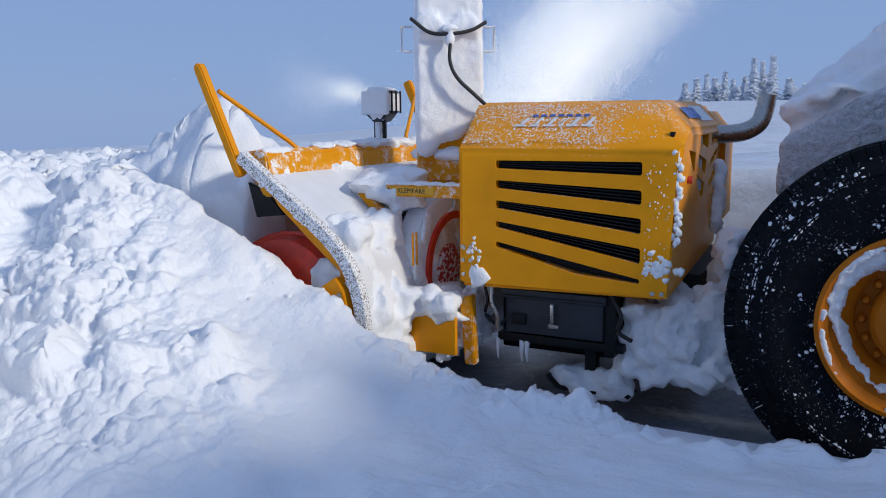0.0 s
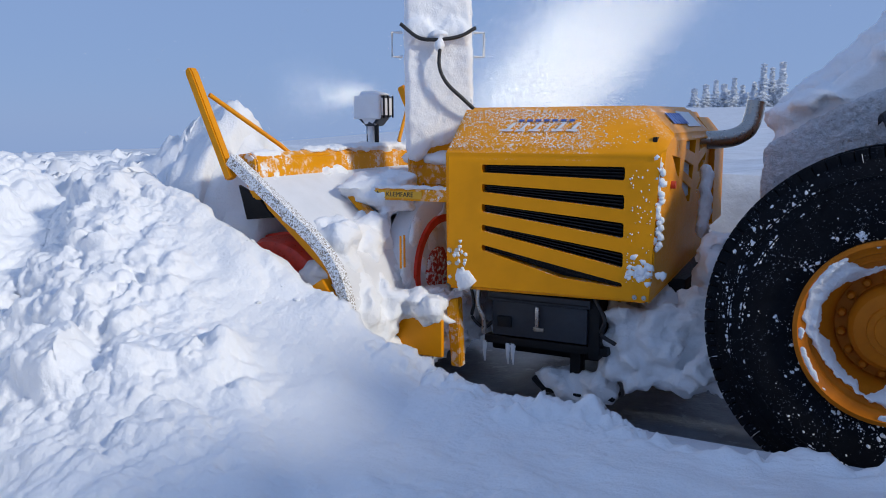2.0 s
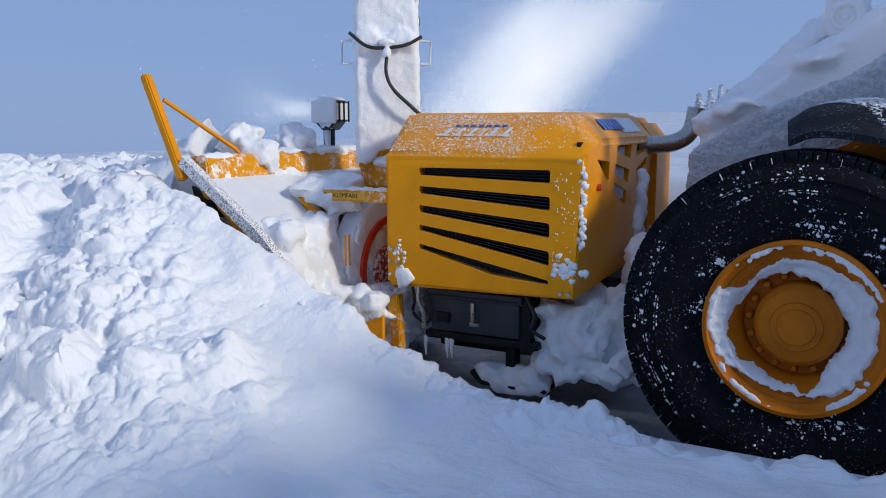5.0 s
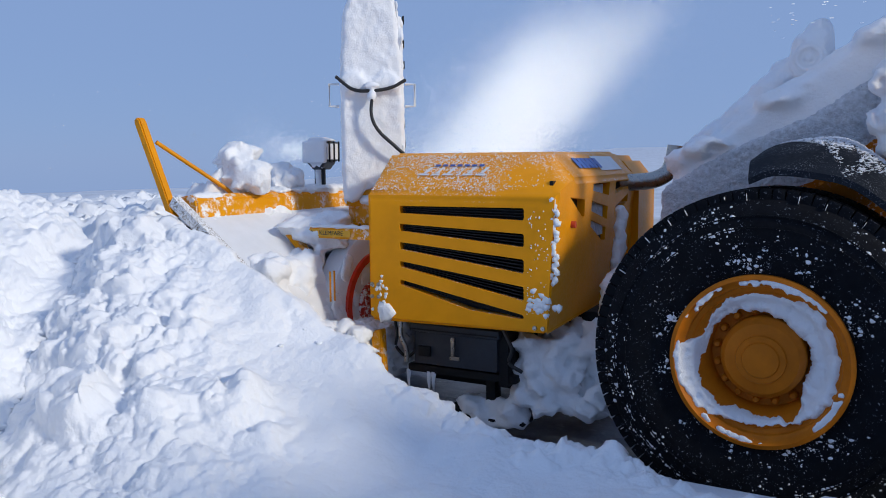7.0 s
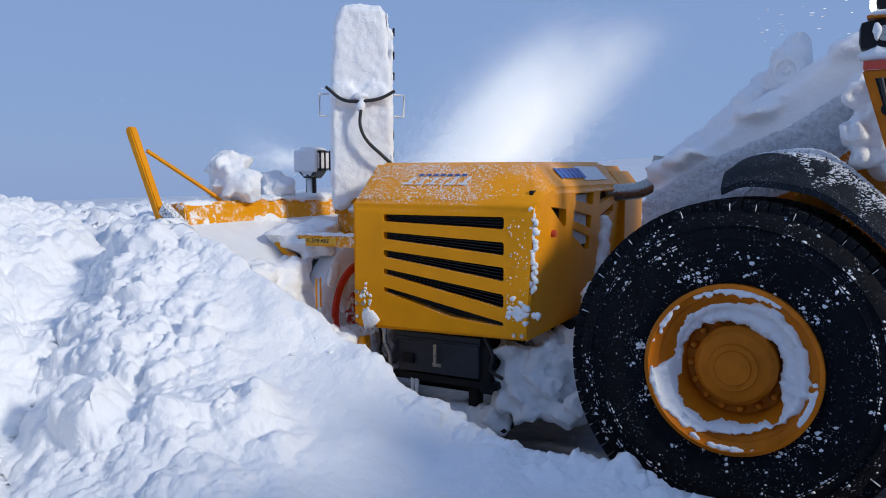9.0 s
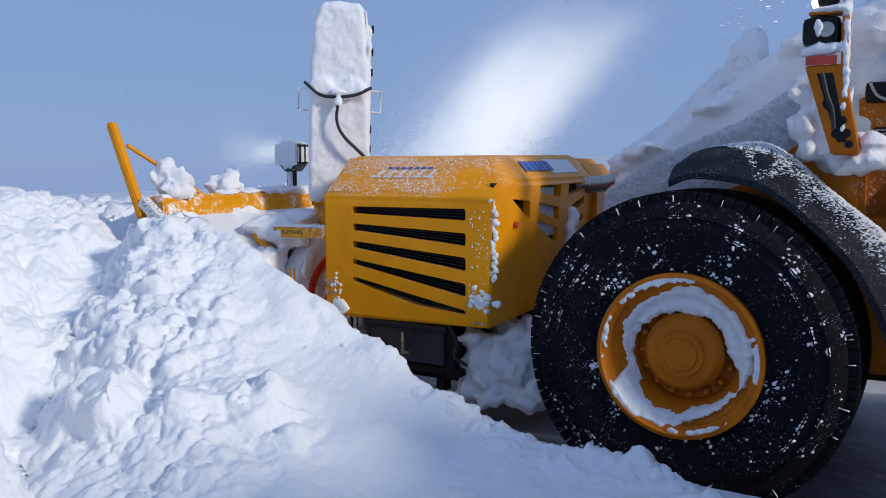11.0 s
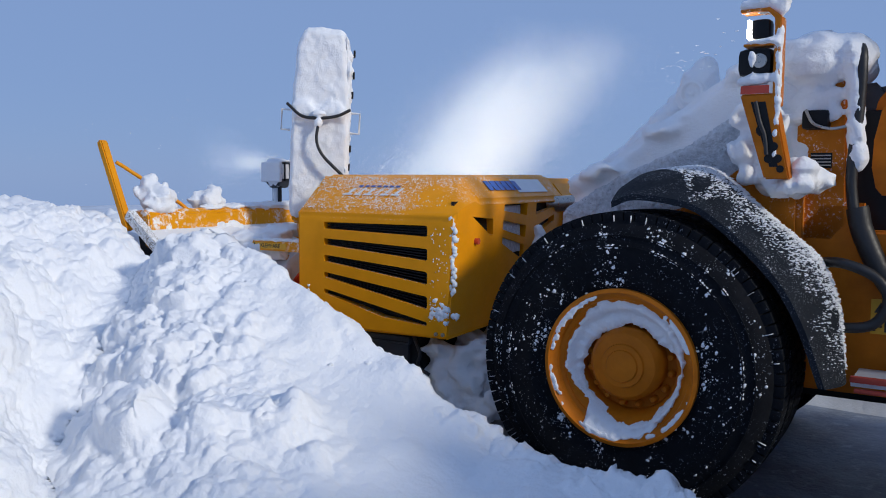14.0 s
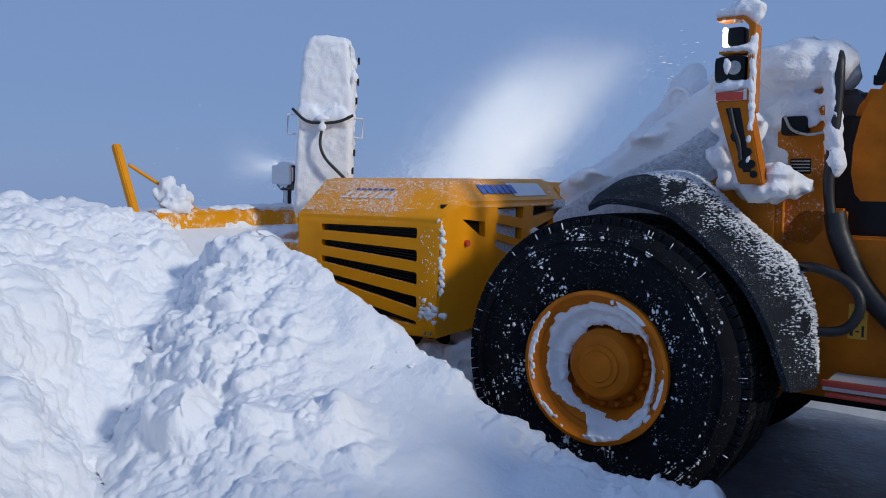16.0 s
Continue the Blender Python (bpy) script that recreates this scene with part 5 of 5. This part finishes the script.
def conifer(m, height, width, seed):
    rs = random.Random(seed)
    tree = empty("conifer", m, "tall slim conifer with mist haze painted into its pale colour", "tree", "distant trees")
    part("trunk", tube([(0, 0, 0), (0, 0, height)], 0.011 * height, 8, r_end=0.002 * height), HAZY_TREE, tree)
    bm = bmesh.new()
    for k in range(int(150 * height / 8)):
        z = height * (0.06 + 0.94 * rs.random())
        ln = width * (1.04 - z / height) * rs.uniform(0.6, 1.15) + 0.08
        a = rs.uniform(0, 6.28)
        d = Vector((math.cos(a), math.sin(a), 0))
        s = Vector((-d.y, d.x, 0))
        for j in range(4):
            p, q = ln * j / 4, ln * (j + 1.2) / 4
            w = 0.3 * width * (1.1 - j / 4)
            zz = z - 0.35 * p
            v = [bm.verts.new(c) for c in (d * p + Vector((0, 0, zz)), d * (p + q) / 2 + s * w + Vector((0, 0, zz - 0.25 * w - 0.1)), d * q + Vector((0, 0, zz - 0.35 * ln / 4)), d * (p + q) / 2 - s * w + Vector((0, 0, zz - 0.25 * w - 0.1)), d * (p + q) / 2 + Vector((0, 0, zz - 0.3 - 0.3 * w)))]
            for f in ((0, 1, 2), (0, 2, 3), (0, 4, 1), (1, 4, 2), (2, 4, 3), (3, 4, 0)):
                bm.faces.new([v[i] for i in f])
    part("crown", bm, HAZY_TREE, tree, smooth=False)


def tree_line():
    inv = LANE.inverted()
    for k, (deg, dist, h, w) in enumerate(((22.0, 200, 8.2, 1.3), (22.5, 204, 7.6, 1.1), (23.1, 201, 8.4, 1.4), (21.5, 207, 5.2, 1.2), (24.1, 203, 4.4, 1.6), (26.2, 200, 6.0, 1.9), (25.4, 210, 3.2, 1.5), (24.8, 212, 2.8, 1.4),
                                           (20.3, 230, 6.6, 1.3), (19.7, 232, 5.4, 1.5), (19.2, 228, 6.2, 1.2), (20.8, 226, 5.0, 1.3), (18.6, 240, 5.6, 1.6), (17.9, 236, 4.8, 1.5), (26.9, 206, 3.4, 1.5), (28.0, 210, 4.6, 1.6), (22.8, 214, 5.4, 1.4), (21.1, 225, 3.4, 1.6), (24.4, 220, 3.0, 1.5), (25.0, 222, 3.8, 1.5), (27.4, 215, 3.0, 1.6), (19.95, 240, 4.2, 1.6))):
        p = Vector((dist * math.sin(radians(deg)), dist * math.cos(radians(deg)), 0))
        q = inv @ p
        z = float(far_field(np.array([q.x]), np.array([q.y]))[0])
        conifer(pose(p.x, p.y, z - 0.2, 0, 0, 40 * k), 1.2 * h, 1.9 * w, k)


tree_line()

# ---- snow in the air ----


def crystals(name, centres, sizes, parent):
    """A cloud of single thin ice crystals in one mesh."""
    n = len(centres)
    r = np.random.RandomState(n)
    a, b = r.normal(0, 1, (n, 3)), r.normal(0, 1, (n, 3))
    a /= np.linalg.norm(a, axis=1, keepdims=True)
    b -= a * (a * b).sum(1, keepdims=True)
    b /= np.linalg.norm(b, axis=1, keepdims=True)
    s = sizes[:, None]
    v = np.stack([centres + s * a, centres + s * (0.85 * b - 0.5 * a), centres - s * (0.85 * b + 0.5 * a)], 1)
    me = bpy.data.meshes.new(name)
    me.vertices.add(3 * n)
    me.vertices.foreach_set("co", v.ravel())
    me.loops.add(3 * n)
    me.loops.foreach_set("vertex_index", np.arange(3 * n))
    me.polygons.add(n)
    me.polygons.foreach_set("loop_start", np.arange(0, 3 * n, 3))
    me.update(calc_edges=True)
    me.materials.append(FLAKE)
    ob = new(name, me)
    ob.parent = parent
    return ob


def flakes(name, centres, sizes, parent, stretch=None):
    """Many tiny four-faced grains in one mesh."""
    n = len(centres)
    rs = np.random.RandomState(n)
    base = np.array([[1, 1, 1], [1, -1, -1], [-1, 1, -1], [-1, -1, 1]]) * 0.58
    v = base[None] * sizes[:, None, None] * rs.uniform(0.6, 1.3, (n, 4, 3))
    if stretch is not None:
        v = v * stretch[None, None, :]
    v = (centres[:, None, :] + v).reshape(-1, 3)
    i = np.arange(n)[:, None] * 4
    f = np.concatenate([i + np.array([[0, 1, 2]]), i + np.array([[0, 3, 1]]), i + np.array([[0, 2, 3]]), i + np.array([[1, 3, 2]])])
    me = bpy.data.meshes.new(name)
    me.from_pydata(v.tolist(), [], f.tolist())
    me.materials.append(FLAKE)
    ob = new(name, me)
    ob.parent = parent
    return ob


fn = FLAKE.node_tree
tl, ad = fn.nodes.new("ShaderNodeBsdfTranslucent"), fn.nodes.new("ShaderNodeAddShader")
tl.inputs[0].default_value = (0.66, 0.61, 0.52, 1)
fn.links.new(fn.nodes["Principled BSDF"].outputs[0], ad.inputs[0])
fn.links.new(tl.outputs[0], ad.inputs[1])
fn.links.new(ad.outputs[0], fn.nodes["Material Output"].inputs[0])
plume = empty("snow_plume", LANE, "bright plume of blown snow thrown from the chute", "snow plume", kind="stuff")
PLUME = []
rs = np.random.RandomState(12)
for n_, k in ((560000, 0), (560000, 1), (320000, 2)):
    u = rs.beta(1.0, 1.15, n_) * 1.15                                   # along the throw
    v = np.where(rs.rand(n_) < 0.6, rs.uniform(-1, 0.8, n_), rs.normal(0.15, 0.62, n_))      # across it, feathered on the upper side
    thread = vnoise(v * 2.6 + 0.8 * u + 7 * k, u * 1.6 + 3 * k, 3) + 0.8 * vnoise(v * 7 + 1.5 * u, u * 2.0 + k, 5) + 0.4 * vnoise(v * 18, u * 5, 8)
    reach = 0.99 + 0.14 * vnoise(v * 4.5 + k, u * 0 + 3.1, 6) - 0.1 * v - u
    keep = (thread + rs.uniform(-1.2, 1.9, n_) > 0.1 + 0.35 * u) & (reach + rs.normal(0, 0.13, n_) > 0.0)
    x = 4.50 - 1.66 * u - 0.70 * (1 - v) * (1 - 0.06 * u)
    z = 1.30 + 1.8 * u - 0.12 * (1 - v) * u
    c = np.stack([x + rs.normal(0, 0.07, n_), -3.7 + rs.normal(0, 0.3, n_), z + rs.normal(0, 0.05, n_)], 1)[keep]
    PLUME.append(crystals("drift", c, rs.uniform(0.0018, 0.0029, len(c)), plume))
spray = empty("snow_spray", LANE, "fine snow grains flying off the blower", "snow spray", kind="stuff")
# flying grains, packed densest at the lamp to imitate its glow in them
n_ = 7000
l = rs.rand(n_) ** 2.2
c = np.stack([3.32 + 0.62 * l + rs.normal(0, 0.03, n_), -0.85 + rs.normal(0, 0.12, n_), 1.83 + rs.normal(0, 1, n_) * (0.03 + 0.12 * l) + 0.04 * l], 1)
SPRAY = [flakes("grains", c[k::2], rs.uniform(0.0011, 0.0028, n_ // 2), spray, np.array([1.6, 1.0, 0.7])) for k in range(2)]
c = np.stack([-0.42 + 0.4 * rs.rand(26), -0.4 + rs.normal(0, 0.1, 26), 2.42 + rs.normal(0, 0.07, 26)], 1)
SPRAY.append(flakes("grains", c, rs.uniform(0.0015, 0.003, 26), spray, np.array([6.0, 1.0, 0.6])))
c = np.stack([rs.uniform(2.2, 4.6, 160), rs.uniform(-2.0, 0.5, 160), rs.uniform(1.5, 2.3, 160)], 1)
SPRAY.append(flakes("grains", c, rs.uniform(0.0012, 0.003, 160), spray, np.array([1.4, 1.0, 1.0])))

# lumps of snow thrown up on the blower
CHUNKS = []
for k, (r, s) in enumerate(((0.19, 1), (0.13, 2), (0.11, 3), (0.14, 4))):
    bm = bmesh.new()
    for j in range(5):
        lump(bm, (rng.uniform(-0.7, 0.7) * r, rng.uniform(-0.5, 0.5) * r, rng.uniform(-0.3, 0.5) * r), (0.7 * r, 0.65 * r, 0.6 * r), s * 7 + j, 0.5)
    ob = snow("snow_chunk", bm, None, "", voxel=0.014, rough=0.05, grain=0.1)
    ob.matrix_basis = LANE
    CHUNKS.append(tagged(ob, "broken lump of white snow riding on the blower", "snow lump", "snow lumps"))


def motions():
    rows = [(t, LANE @ pose(x, y, 0, 0, 0, a)) for t, x, y, a in MACHINE_ROWS]
    walk(blower, rows)
    walk(loader, rows)
    walk(wheel, [(t, pose(0, 0, 0.78, 0, math.degrees((x - 0.054) / 0.80), 0)) for t, x, y, a in MACHINE_ROWS])
    walk(auger, [(t, pose(3.03, 0, 0.69, 0, 40 * t, 0)) for t in np.arange(0, 16.01, 2).tolist()])
    walk(chute, [(t, chute_at(a)) for t, a in ((0, 0), (7.5, 0), (9, -0.8), (11.5, -3.2), (13, -3.8), (16, -3.8))])
    walk(plume, rows)
    walk(spray, rows)
    steps = np.arange(0, 16.01, 0.5).tolist()
    for k, ob in enumerate(PLUME):
        walk(ob, [(t, pose(0.10 * math.sin(1.3 * t + 2 * k), 0, 0.08 * math.sin(1.1 * t + k))) for t in steps])
    for k, ob in enumerate(SPRAY):
        walk(ob, [(t, pose(0.06 * math.sin(4.1 * t + 2 * k), 0.05 * math.sin(2.7 * t), 0.05 * math.sin(3.3 * t + k))) for t in steps])
    ts = [r[0] for r in MACHINE_ROWS]
    xs = [r[1] for r in MACHINE_ROWS]
    ride = lambda t: float(np.interp(t, ts, xs))
    # seconds picked up and let go, place on the blower
    for ob, (up, off, x, y, z) in zip(CHUNKS, ((5.4, 10.2, 3.2, 0.0, 1.64), (5.0, 10.0, 3.2, -0.5, 1.57), (10.4, 15.2, 3.2, -0.2, 1.57), (10.4, 17.0, 3.2, 0.26, 1.59))):
        path = []
        for t in steps:
            s = ride(min(max(t, up), off))
            drop = float(np.clip((t - off) / 0.9, 0, 1))
            lift = float(np.clip((up - t) / 1.0, 0, 1))
            path.append((t, LANE @ pose(x + s + 0.35 * drop, y, z - 0.75 * drop * drop - 0.35 * lift, 25 * drop, 20 * lift, 12 * lift)))
        walk(ob, path)
    for ob, x0 in SLABS:
        path = []
        for t in np.arange(0, 16.01, 0.5).tolist():
            front = 3.15 + float(np.interp(t, ts, xs))
            sink = float(np.clip((front - x0 + 0.1) / 0.5, 0, 1))
            path.append((t, LANE @ pose(0, 0, -1.85 * sink * sink * (3 - 2 * sink))))
        walk(ob, path)


motions()
